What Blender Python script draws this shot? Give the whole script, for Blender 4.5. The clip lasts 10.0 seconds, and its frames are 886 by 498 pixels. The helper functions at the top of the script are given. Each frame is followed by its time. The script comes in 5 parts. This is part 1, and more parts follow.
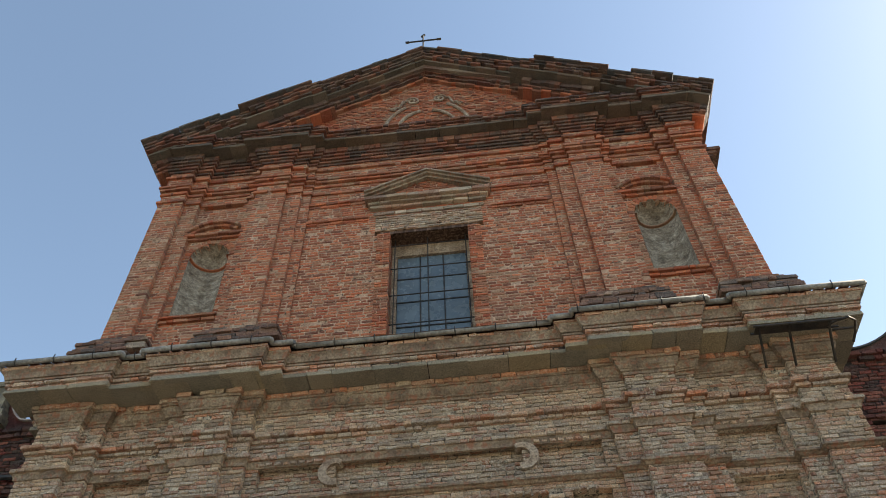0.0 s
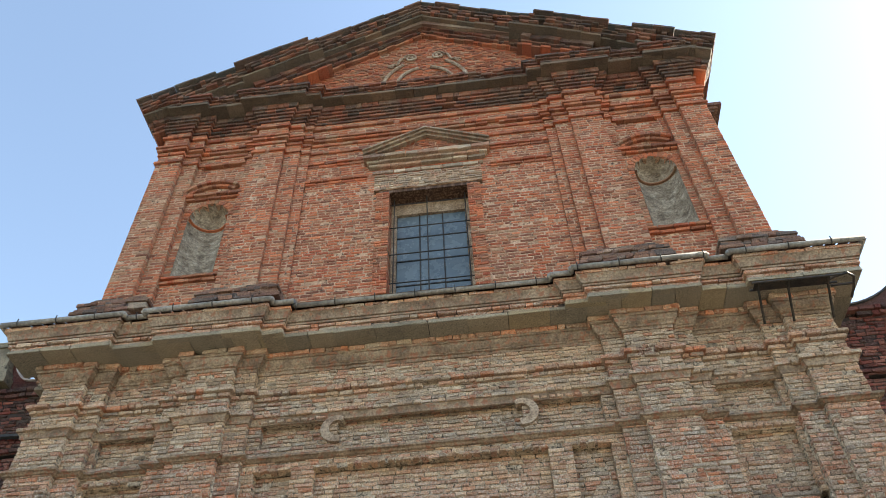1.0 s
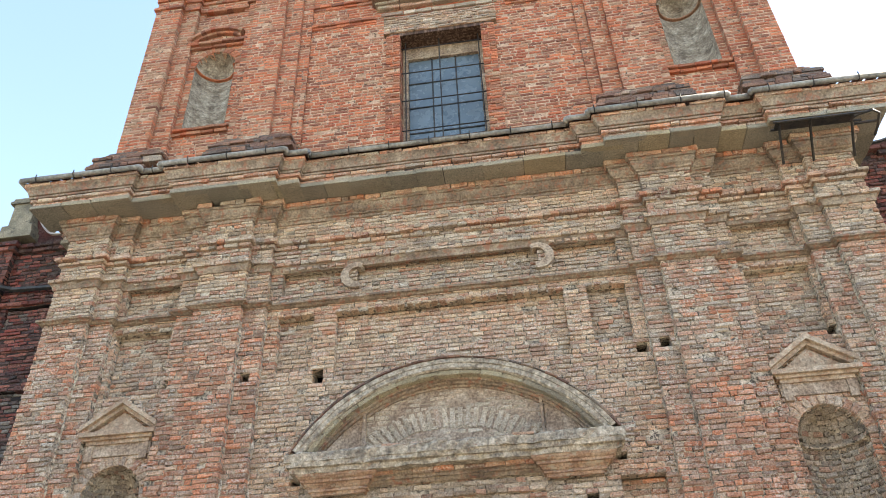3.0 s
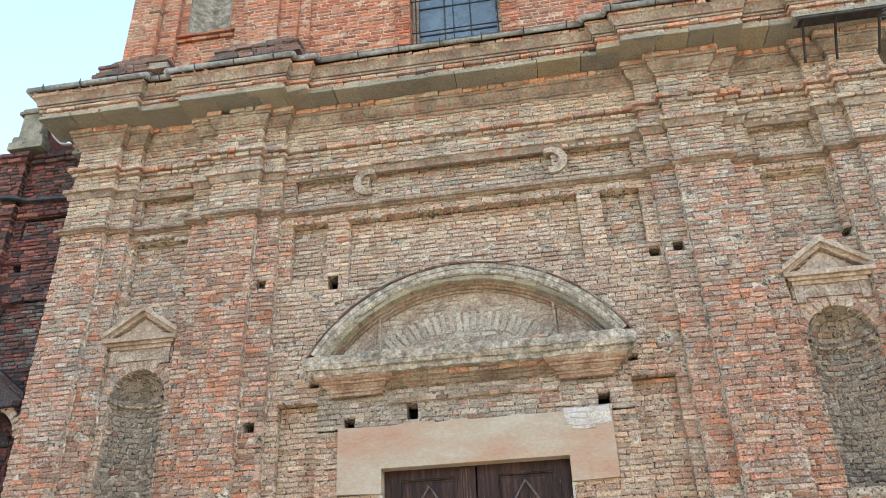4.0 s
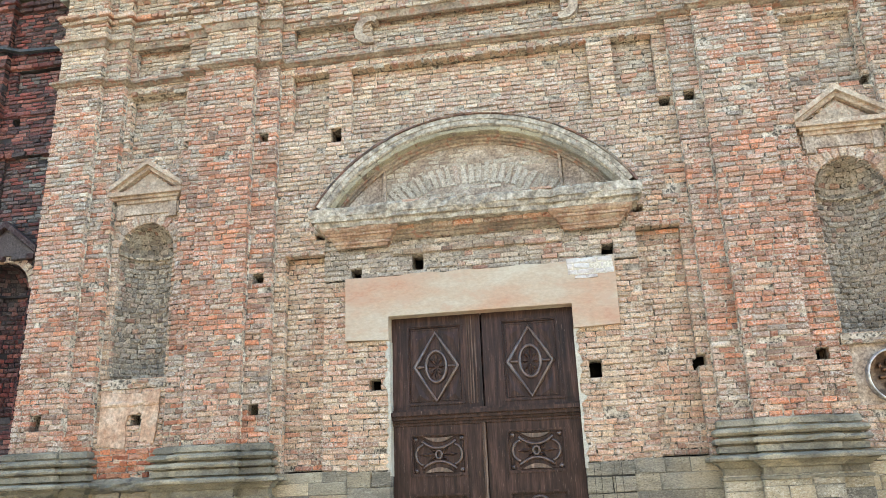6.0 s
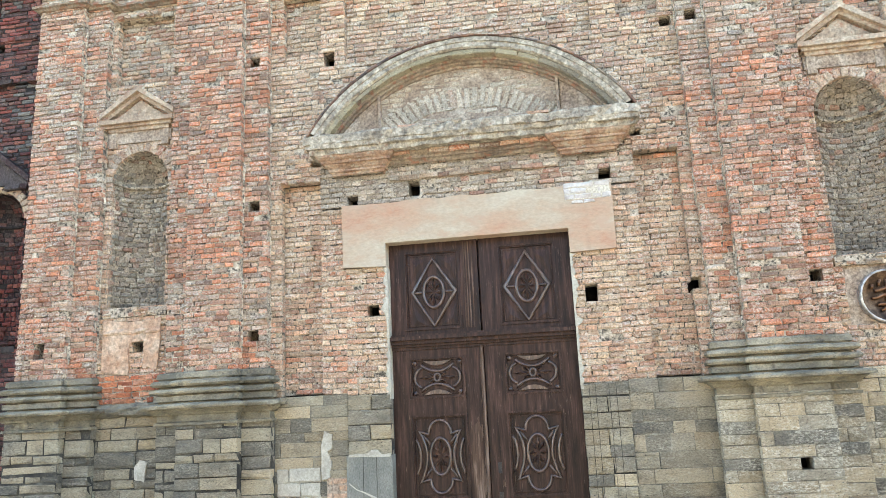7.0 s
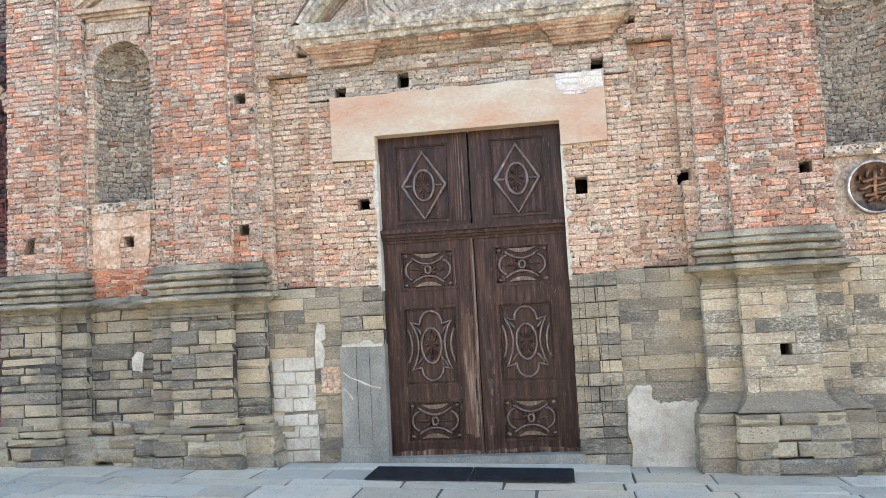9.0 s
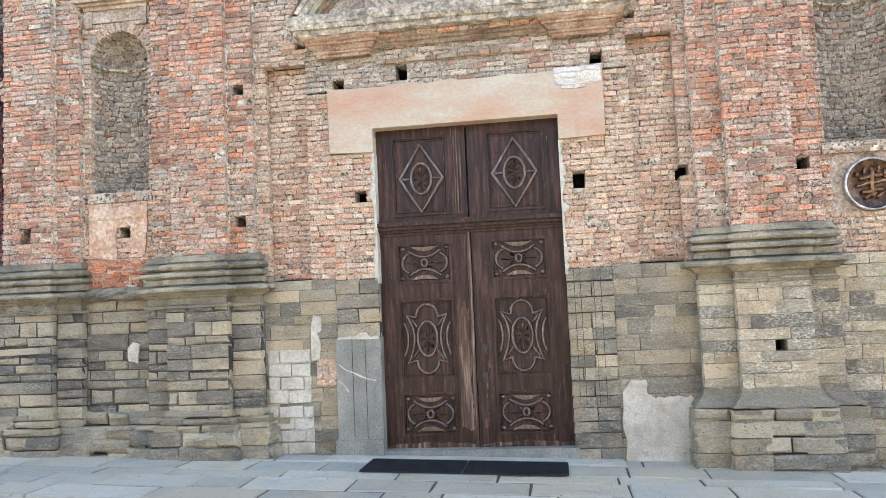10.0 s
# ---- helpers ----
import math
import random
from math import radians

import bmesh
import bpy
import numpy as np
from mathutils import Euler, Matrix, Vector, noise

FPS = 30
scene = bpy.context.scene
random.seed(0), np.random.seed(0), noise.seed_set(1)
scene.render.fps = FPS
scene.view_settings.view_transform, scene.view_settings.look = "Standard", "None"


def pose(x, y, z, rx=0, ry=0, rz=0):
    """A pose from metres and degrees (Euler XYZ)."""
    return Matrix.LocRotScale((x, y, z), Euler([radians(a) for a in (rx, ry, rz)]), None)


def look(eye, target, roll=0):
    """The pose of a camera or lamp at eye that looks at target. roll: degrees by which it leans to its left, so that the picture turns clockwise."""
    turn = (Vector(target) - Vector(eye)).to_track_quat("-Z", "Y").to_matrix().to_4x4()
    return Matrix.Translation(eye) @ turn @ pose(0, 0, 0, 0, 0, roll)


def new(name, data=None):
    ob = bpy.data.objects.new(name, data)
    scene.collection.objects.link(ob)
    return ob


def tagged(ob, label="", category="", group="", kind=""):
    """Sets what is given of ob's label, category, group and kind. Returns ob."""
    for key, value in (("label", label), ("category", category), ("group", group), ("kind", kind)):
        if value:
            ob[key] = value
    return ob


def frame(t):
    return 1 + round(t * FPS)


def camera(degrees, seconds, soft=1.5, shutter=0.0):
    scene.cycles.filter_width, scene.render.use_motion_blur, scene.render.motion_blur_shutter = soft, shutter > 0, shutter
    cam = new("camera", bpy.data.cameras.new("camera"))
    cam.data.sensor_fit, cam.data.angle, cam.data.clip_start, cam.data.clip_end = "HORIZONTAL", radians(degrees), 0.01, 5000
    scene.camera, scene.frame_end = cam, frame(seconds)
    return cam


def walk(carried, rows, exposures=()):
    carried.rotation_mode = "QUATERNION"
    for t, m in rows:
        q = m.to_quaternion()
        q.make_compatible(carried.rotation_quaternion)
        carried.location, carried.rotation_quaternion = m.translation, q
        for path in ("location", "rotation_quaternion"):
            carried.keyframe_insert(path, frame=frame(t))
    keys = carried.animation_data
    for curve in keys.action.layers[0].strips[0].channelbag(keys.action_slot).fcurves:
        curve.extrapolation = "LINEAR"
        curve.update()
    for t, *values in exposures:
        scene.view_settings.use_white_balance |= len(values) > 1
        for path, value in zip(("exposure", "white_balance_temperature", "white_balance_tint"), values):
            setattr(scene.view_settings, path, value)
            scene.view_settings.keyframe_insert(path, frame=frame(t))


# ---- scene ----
cam = camera(60.3, 10.0, soft=0.45)
PATH = [
    (0, (1.025, -9.076, 1.774), (0.928, -7.796, 3.307), -2.4),
    (0.5, (1.02, -9.071, 1.78), (0.92, -7.757, 3.285), -2.6),
    (1, (1.018, -9.069, 1.781), (0.912, -7.708, 3.243), -2.7),
    (1.5, (1.019, -9.069, 1.781), (0.901, -7.657, 3.193), -2.6),
    (2, (1.014, -9.064, 1.786), (0.878, -7.584, 3.124), -2.6),
    (2.5, (1.005, -9.054, 1.795), (0.85, -7.51, 3.056), -2.6),
    (2.7, (1.008, -9.061, 1.801), (0.841, -7.488, 3.024), -2.6),
    (3.8, (0.99, -9.043, 1.804), (0.757, -7.325, 2.8), -2.2),
    (4, (0.998, -9.046, 1.803), (0.754, -7.307, 2.76), -2.3),
    (4.5, (0.988, -9.035, 1.814), (0.723, -7.251, 2.679), -2.1),
    (5, (0.993, -9.001, 1.779), (0.711, -7.18, 2.556), -1.9),
    (5.5, (0.996, -8.996, 1.766), (0.706, -7.145, 2.467), -2.0),
    (5.7, (0.996, -8.984, 1.763), (0.704, -7.121, 2.431), -2.0),
    (7, (0.989, -8.972, 1.758), (0.689, -7.042, 2.188), -2.7),
    (7.5, (0.969, -8.967, 1.742), (0.673, -7.018, 2.079), -2.8),
    (8, (0.952, -8.955, 1.702), (0.661, -6.994, 1.965), -3.0),
    (8.5, (0.963, -8.952, 1.682), (0.672, -6.984, 1.888), -3.1),
    (9, (0.979, -8.965, 1.689), (0.687, -6.994, 1.857), -3.0),
    (9.5, (0.988, -8.962, 1.68), (0.698, -6.989, 1.835), -2.7),
    (10, (0.988, -8.957, 1.667), (0.701, -6.983, 1.822), -2.5),
]
EXPOSURES = [(0, 1.08, 7500, 5), (1, 1.66, 7500, 6), (1.5, 1.88, 7500, 6), (2.5, 2.12, 7450, 8), (4, 2.44, 7200, 6), (5.5, 2.68, 7050, 3), (7.0, 2.86, 6850, 2), (8.0, 2.92, 6650, 4), (9.0, 2.9, 6850, 8), (10, 2.9, 6900, 9)]
walk(cam, [(t, look(eye, target, roll)) for t, eye, target, roll in PATH], EXPOSURES)

# ---- world and sun: the facade stands in its own shade, lit by the open sky ----
SUN_EL, SUN_AZ = 41.0, 75.0            # degrees; azimuth from straight ahead towards the right
world = bpy.data.worlds.new("sky")
scene.world = world
world.use_nodes = True
wn = world.node_tree
sky = wn.nodes.new("ShaderNodeTexSky")
sky.sky_type, sky.sun_disc = "NISHITA", False
sky.sun_elevation, sky.sun_rotation = radians(SUN_EL), radians(SUN_AZ)
sky.air_density, sky.dust_density, sky.ozone_density = 0.9, 0.3, 0.2
wn.links.new(sky.outputs[0], wn.nodes["Background"].inputs[0])
wn.nodes["Background"].inputs[1].default_value = 0.15
sun = new("sun", bpy.data.lights.new("sun", "SUN"))
sun.data.energy, sun.data.angle, sun.data.color = 5.0, radians(0.6), (1.0, 0.95, 0.88)
sd = Vector((math.sin(radians(SUN_AZ)) * math.cos(radians(SUN_EL)), math.cos(radians(SUN_AZ)) * math.cos(radians(SUN_EL)), math.sin(radians(SUN_EL))))
sun.matrix_world = look(sd * 60, (0, 0, 0))


# ---- materials ----
def shader(name, rough=0.9, metal=0.0):
    m = bpy.data.materials.new(name)
    m.use_nodes = True
    b = m.node_tree.nodes["Principled BSDF"]
    b.inputs["Roughness"].default_value, b.inputs["Metallic"].default_value = rough, metal
    return m, m.node_tree, b


def node(nt, kind, **values):
    n = nt.nodes.new(kind)
    for key, value in values.items():
        n.inputs[key].default_value = value
    return n


def place(nt):
    return nt.nodes.new("ShaderNodeNewGeometry").outputs["Position"]


def grain(nt, where, scale, detail=4.0, rough=0.6):
    n = node(nt, "ShaderNodeTexNoise", Scale=scale, Detail=detail, Roughness=rough)
    nt.links.new(where, n.inputs["Vector"])
    return n.outputs["Fac"]


def span(nt, value, a, b, lo=0.0, hi=1.0):
    n = nt.nodes.new("ShaderNodeMapRange")
    for i, v in enumerate((a, b, lo, hi)):
        n.inputs[i + 1].default_value = v
    nt.links.new(value, n.inputs[0])
    return n.outputs[0]


def ramp(nt, value, colours, steps=True):
    n = nt.nodes.new("ShaderNodeValToRGB")
    n.color_ramp.interpolation = "CONSTANT" if steps else "LINEAR"
    el = n.color_ramp.elements
    while len(el) < len(colours):
        el.new(0.5)
    for i, c in enumerate(colours):
        el[i].position = i / len(colours) if steps else i / (len(colours) - 1)
    for i, c in enumerate(colours):
        el[i].color = (*c, 1)
    nt.links.new(value, n.inputs[0])
    return n.outputs[0]


def blend(nt, fac, a, b, how="MIX"):
    n = nt.nodes.new("ShaderNodeMix")
    n.data_type, n.blend_type = "RGBA", how
    for v, s in ((fac, n.inputs[0]), (a, n.inputs[6]), (b, n.inputs[7])):
        if isinstance(v, (int, float)):
            s.default_value = v
        elif isinstance(v, tuple):
            s.default_value = (*v, 1)
        else:
            nt.links.new(v, s)
    return n.outputs[2]


def maths(nt, how, a, b=0.0):
    n = nt.nodes.new("ShaderNodeMath")
    n.operation = how
    for v, s in ((a, n.inputs[0]), (b, n.inputs[1])):
        if isinstance(v, (int, float)):
            s.default_value = v
        else:
            nt.links.new(v, s)
    return n.outputs[0]


def bump(nt, b, height, strength=0.5, distance=0.01):
    n = nt.nodes.new("ShaderNodeBump")
    n.inputs["Strength"].default_value, n.inputs["Distance"].default_value = strength, distance
    nt.links.new(height, n.inputs["Height"])
    nt.links.new(n.outputs[0], b.inputs["Normal"])


def chance(nt):
    """A random number for each loose piece, whether it is an object or an island of a joined mesh."""
    a = nt.nodes.new("ShaderNodeObjectInfo").outputs["Random"]
    b = nt.nodes.new("ShaderNodeNewGeometry").outputs["Random Per Island"]
    return maths(nt, "FRACT", maths(nt, "ADD", maths(nt, "MULTIPLY", a, 7.31), b))


def pieces(name, first, second, bias, lime, lime_amount, patch=0.45, rough=0.92, grime=(0.05, 0.045, 0.04), grime_amount=0.28, coarse=1.0, tones=(0.76, 1.32), layers=1.0):
    """Bricks or stones: each piece takes a colour of the first or, by broad patches, of the second palette; lime and grime lie over them."""
    m, nt, b = shader(name, rough)
    p, r = place(nt), chance(nt)
    broad = maths(nt, "ADD", grain(nt, p, patch, 3.0), maths(nt, "MULTIPLY", maths(nt, "FRACT", maths(nt, "MULTIPLY", r, 17.3)), 0.25))
    col = blend(nt, span(nt, broad, bias - 0.06, bias + 0.06), ramp(nt, r, first), ramp(nt, r, second))
    tone = maths(nt, "FRACT", maths(nt, "MULTIPLY", r, 53.7))
    col = blend(nt, 1.0, col, ramp(nt, span(nt, tone, 0, 1), [(tones[0],) * 3, (tones[1],) * 3], False), "MULTIPLY")
    if layers != 1.0:
        v = nt.nodes.new("ShaderNodeVectorMath")
        v.operation = "MULTIPLY"
        nt.links.new(p, v.inputs[0])
        v.inputs[1].default_value = (0.85, 0.85, layers)
        p = v.outputs[0]
    fine = grain(nt, p, 48, 6.0, 0.75)
    mid = grain(nt, p, 13, 8.0, 0.75)
    col = blend(nt, 1.0, col, ramp(nt, span(nt, fine, 0.3, 0.7), [(1 - 0.66 * coarse,) * 3, (1 + 0.62 * coarse,) * 3], False), "MULTIPLY")
    speck = span(nt, grain(nt, p, 33, 7.0, 0.8), 0.47, 0.57)
    film = span(nt, grain(nt, p, 3.2, 6.0, 0.7), 0.42, 0.62, 0.12, 1.0)
    col = blend(nt, maths(nt, "MULTIPLY", maths(nt, "MULTIPLY", speck, film), lime_amount), col, lime)
    col = blend(nt, span(nt, grain(nt, p, 1.7, 9.0, 0.78), 0.5, 0.68, 0, grime_amount), col, grime)
    col = blend(nt, span(nt, grain(nt, p, 42, 5.0, 0.7), 0.61, 0.65, 0, 0.9), col, (0.03, 0.025, 0.02))
    nt.links.new(col, b.inputs["Base Color"])
    bump(nt, b, maths(nt, "ADD", fine, maths(nt, "MULTIPLY", mid, 2.2)), 1.0, 0.016)
    return m


def mottled(name, colours, scale=3.0, rough=0.9, metal=0.0, fine=60, strength=0.35, stretch=(1, 1, 1), streak=None, distance=0.006, even=0.62, gloss=0.5, worn=0.56):
    m, nt, b = shader(name, rough, metal)
    b.inputs["Specular IOR Level"].default_value = gloss
    p = place(nt)
    if stretch != (1, 1, 1):
        v = nt.nodes.new("ShaderNodeVectorMath")
        v.operation = "MULTIPLY"
        nt.links.new(p, v.inputs[0])
        v.inputs[1].default_value = stretch
        p = v.outputs[0]
    col = ramp(nt, span(nt, grain(nt, p, scale, 7.0, 0.65), 0.33, 0.67), colours, False)
    f = grain(nt, p, fine, 4.0, 0.7)
    col = blend(nt, 1.0, col, ramp(nt, span(nt, f, 0.3, 0.7), [(even, even, even), (2 - even, 2 - even, 2 - even)], False), "MULTIPLY")
    if streak:
        col = blend(nt, span(nt, grain(nt, p, scale * 3.3, 6.0, 0.7), worn, worn + 0.08, 0, 0.85), col, streak)
    nt.links.new(col, b.inputs["Base Color"])
    bump(nt, b, f, strength, distance)
    return m


RED = [(0.474, 0.122, 0.056), (0.508, 0.144, 0.067), (0.364, 0.091, 0.047), (0.54, 0.175, 0.086), (0.22, 0.077, 0.047), (0.353, 0.117, 0.064), (0.309, 0.098, 0.052), (0.419, 0.175, 0.1)]
ORANGE = [(0.493, 0.186, 0.094), (0.461, 0.171, 0.09), (0.525, 0.212, 0.113), (0.346, 0.171, 0.108), (0.451, 0.244, 0.156), (0.483, 0.311, 0.208), (0.283, 0.161, 0.108), (0.441, 0.196, 0.113), (0.472, 0.264, 0.17), (0.378, 0.166, 0.099)]
TAN = [(0.399, 0.28, 0.198), (0.462, 0.351, 0.259), (0.315, 0.229, 0.165), (0.441, 0.25, 0.17), (0.304, 0.224, 0.17), (0.483, 0.377, 0.284), (0.378, 0.194, 0.13), (0.41, 0.311, 0.229)]
GREY = [(0.336, 0.26, 0.19), (0.41, 0.319, 0.237), (0.289, 0.221, 0.162), (0.378, 0.294, 0.218), (0.273, 0.211, 0.157), (0.441, 0.348, 0.266)]
STONE = [(0.367, 0.28, 0.176), (0.41, 0.32, 0.207), (0.302, 0.24, 0.158), (0.389, 0.295, 0.184), (0.216, 0.18, 0.131), (0.464, 0.36, 0.23), (0.335, 0.262, 0.169), (0.27, 0.22, 0.153), (0.167, 0.143, 0.11), (0.356, 0.27, 0.162)]
ASHLAR = [(0.445, 0.36, 0.241), (0.493, 0.392, 0.254), (0.379, 0.31, 0.216), (0.341, 0.284, 0.203), (0.474, 0.36, 0.22), (0.522, 0.427, 0.292), (0.284, 0.248, 0.19), (0.408, 0.338, 0.237)]
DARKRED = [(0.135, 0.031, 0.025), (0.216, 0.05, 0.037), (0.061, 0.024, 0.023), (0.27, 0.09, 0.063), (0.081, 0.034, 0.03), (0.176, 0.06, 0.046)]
PALE = [(0.531, 0.37, 0.243), (0.485, 0.33, 0.214), (0.578, 0.405, 0.27), (0.433, 0.295, 0.192), (0.52, 0.33, 0.212), (0.508, 0.3, 0.194), (0.495, 0.299, 0.191)]
LIME = (0.74, 0.66, 0.56)
M_UPPER = pieces("brick_upper", RED, [(0.40, 0.16, 0.09), (0.42, 0.20, 0.12), (0.35, 0.13, 0.075), (0.36, 0.22, 0.14), (0.28, 0.11, 0.07)], 0.72, (0.52, 0.33, 0.225), 0.3, 0.3, tones=(0.86, 1.14), coarse=0.6, grime_amount=0.15)
# much darker brick for the upper cornice, side moulding and raking courses
M_UPPER_DARK = pieces("brick_upper_dark", [(0.20, 0.065, 0.04), (0.26, 0.085, 0.05), (0.14, 0.052, 0.038), (0.28, 0.11, 0.066), (0.10, 0.048, 0.04)], [(0.11, 0.06, 0.046), (0.17, 0.095, 0.068), (0.07, 0.046, 0.04)], 0.64, (0.40, 0.31, 0.24), 0.45, 0.8, grime=(0.02, 0.017, 0.015), grime_amount=0.8)
M_PILASTER = pieces("brick_pilaster", ORANGE, TAN, 0.70, LIME, 0.75, 0.4)
M_WALL = pieces("brick_wall", ORANGE, PALE + [(0.44, 0.255, 0.17), (0.42, 0.24, 0.155)], 0.53, LIME, 0.85, 0.35, tones=(0.82, 1.28), grime_amount=0.18)
M_FRIEZE = pieces("brick_frieze", PALE, TAN + [(0.46, 0.21, 0.125), (0.42, 0.19, 0.11)], 0.62, LIME, 0.6, 0.4, tones=(0.78, 1.13), grime_amount=0.32)
M_FAN = pieces("brick_fan", [(0.46, 0.37, 0.27), (0.42, 0.335, 0.245), (0.49, 0.40, 0.30)], TAN, 0.75, LIME, 0.6, 0.5, tones=(0.85, 1.15))
M_BARE = pieces("brick_bare", [(0.48, 0.15, 0.065), (0.52, 0.18, 0.08), (0.42, 0.12, 0.055), (0.46, 0.20, 0.11)], ORANGE, 0.75, LIME, 0.2, 0.5)
M_GREYBRICK = pieces("brick_grey", GREY, TAN, 0.62, LIME, 0.6, 0.6)
M_OLDBRICK = pieces("brick_old", [(0.30, 0.20, 0.13), (0.36, 0.25, 0.17), (0.27, 0.15, 0.10), (0.33, 0.26, 0.19)], TAN, 0.65, LIME, 0.4, 0.6)
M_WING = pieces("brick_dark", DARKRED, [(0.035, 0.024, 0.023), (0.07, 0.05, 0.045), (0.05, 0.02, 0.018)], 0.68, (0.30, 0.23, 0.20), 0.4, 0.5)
M_STONE = pieces("dado_stone", STONE, [(0.22, 0.185, 0.135), (0.32, 0.265, 0.18), (0.15, 0.13, 0.10)], 0.64, (0.58, 0.51, 0.385), 0.55, 0.55, 0.85, (0.028, 0.026, 0.02), 0.68, coarse=0.72, tones=(0.78, 1.22), layers=2.0)
M_ASHLAR = pieces("pale_ashlar_stone", ASHLAR, STONE, 0.66, (0.74, 0.67, 0.54), 0.8, 0.5, 0.85, (0.05, 0.045, 0.037), 0.55, coarse=0.62, tones=(0.8, 1.2), layers=1.6)
M_RUBBLE = pieces("rough_plinth_stone", STONE, [(0.22, 0.185, 0.135), (0.32, 0.265, 0.18), (0.15, 0.13, 0.10)], 0.66, (0.55, 0.50, 0.40), 0.5, 0.9, 0.88, (0.028, 0.028, 0.02), 0.75, coarse=0.7, tones=(0.7, 1.3), layers=1.5)
M_CAPSTONE = pieces("cap_stone", [(0.29, 0.235, 0.15), (0.34, 0.275, 0.175), (0.26, 0.215, 0.145), (0.31, 0.25, 0.165)], [(0.36, 0.295, 0.19), (0.23, 0.19, 0.135)], 0.6, (0.44, 0.375, 0.26), 0.4, 0.9, 0.85, (0.03, 0.028, 0.025), 0.45, coarse=0.8, tones=(0.95, 1.25), layers=3.0)
M_SLAB = pieces("cornice_stone", [(0.33, 0.28, 0.21), (0.38, 0.32, 0.235), (0.27, 0.24, 0.19), (0.36, 0.29, 0.19), (0.30, 0.265, 0.21)], STONE, 0.85, (0.44, 0.39, 0.30), 0.35, 0.5, 0.88, tones=(0.88, 1.12))
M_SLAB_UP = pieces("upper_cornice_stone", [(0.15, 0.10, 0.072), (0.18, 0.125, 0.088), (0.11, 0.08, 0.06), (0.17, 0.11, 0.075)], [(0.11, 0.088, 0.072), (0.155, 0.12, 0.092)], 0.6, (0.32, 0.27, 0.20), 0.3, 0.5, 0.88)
M_NICHE = pieces("brick_niche", [(0.33, 0.27, 0.205), (0.37, 0.31, 0.24), (0.28, 0.23, 0.175), (0.35, 0.285, 0.22), (0.23, 0.185, 0.145), (0.39, 0.325, 0.25)], TAN, 0.68, LIME, 0.45, 0.6, tones=(0.75, 1.25))
M_SLATE = pieces("slate", [(0.09, 0.09, 0.09), (0.12, 0.11, 0.10), (0.07, 0.07, 0.075)], [(0.16, 0.09, 0.07), (0.12, 0.075, 0.06)], 0.7, (0.2, 0.2, 0.17), 0.3, 0.8)
M_PAVING = pieces("paving_stone", [(0.41, 0.389, 0.316), (0.369, 0.353, 0.291), (0.443, 0.414, 0.332), (0.394, 0.377, 0.307), (0.459, 0.41, 0.303)], [(0.459, 0.385, 0.271), (0.41, 0.361, 0.271)], 0.66, (0.40, 0.395, 0.35), 0.3, 0.5, 0.75, (0.14, 0.14, 0.12), 0.3, coarse=0.22, tones=(0.85, 1.15))
M_MORTAR = mottled("mortar", [(0.15, 0.112, 0.08), (0.43, 0.345, 0.255), (0.66, 0.56, 0.44)], 8.0, 0.95, fine=50, strength=0.6, streak=(0.01, 0.008, 0.006), worn=0.5)
M_MORTAR_UP = mottled("mortar_upper", [(0.26, 0.155, 0.10), (0.44, 0.275, 0.185), (0.56, 0.38, 0.27)], 5.0, 0.95, fine=50, strength=0.6, streak=(0.014, 0.01, 0.008), worn=0.54)
M_MORTAR_DARK = mottled("mortar_dark", [(0.008, 0.006, 0.006), (0.03, 0.022, 0.02), (0.08, 0.06, 0.052)], 3.0, 0.95, fine=50, strength=0.6)
M_STONE_BED = mottled("stone_bed", [(0.015, 0.013, 0.011), (0.05, 0.043, 0.034), (0.16, 0.14, 0.105)], 4.0, 0.95)
M_STONE_JOINT = mottled("stone_joint", [(0.04, 0.034, 0.026), (0.17, 0.143, 0.105), (0.40, 0.35, 0.27)], 4.0, 0.95)
M_MOULDED = mottled("moulded_stone", [(0.095, 0.082, 0.06), (0.19, 0.162, 0.115), (0.31, 0.26, 0.18)], 1.8, 0.88, fine=45, strength=0.5, stretch=(1, 1, 1.3), streak=(0.07, 0.062, 0.05), distance=0.008)
M_PLASTER = mottled("terracotta_plaster", [(0.39, 0.205, 0.13), (0.40, 0.265, 0.18), (0.40, 0.31, 0.225), (0.43, 0.36, 0.275)], 1.1, 0.9, fine=22, strength=0.3, stretch=(0.8, 1, 1.8), even=0.86, streak=(0.40, 0.27, 0.19))
M_PLASTER_PALE = mottled("pale_plaster", [(0.40, 0.34, 0.26), (0.50, 0.44, 0.35), (0.55, 0.50, 0.42)], 2.5, 0.92, fine=40)
M_SANDY = mottled("sandy_stucco", [(0.20, 0.135, 0.095), (0.32, 0.235, 0.17), (0.43, 0.345, 0.265)], 4.0, 0.92, fine=32, strength=0.9, even=0.45, distance=0.012)
M_CORNICE = mottled("cornice_render", [(0.13, 0.09, 0.065), (0.23, 0.17, 0.122), (0.34, 0.265, 0.195)], 3.0, 0.92, fine=30, strength=0.9, even=0.45, distance=0.012, streak=(0.27, 0.115, 0.07), worn=0.53)
M_RENDER = mottled("cement_render", [(0.29, 0.25, 0.195), (0.41, 0.365, 0.295), (0.49, 0.445, 0.365)], 2.6, 0.92, fine=45, even=0.75, streak=(0.30, 0.27, 0.215))
M_STUCCO = mottled("limed_stucco", [(0.15, 0.122, 0.095), (0.32, 0.265, 0.20), (0.50, 0.43, 0.34)], 8.0, 0.92, fine=28, strength=1.0, even=0.4, distance=0.014, streak=(0.25, 0.13, 0.085), worn=0.58)
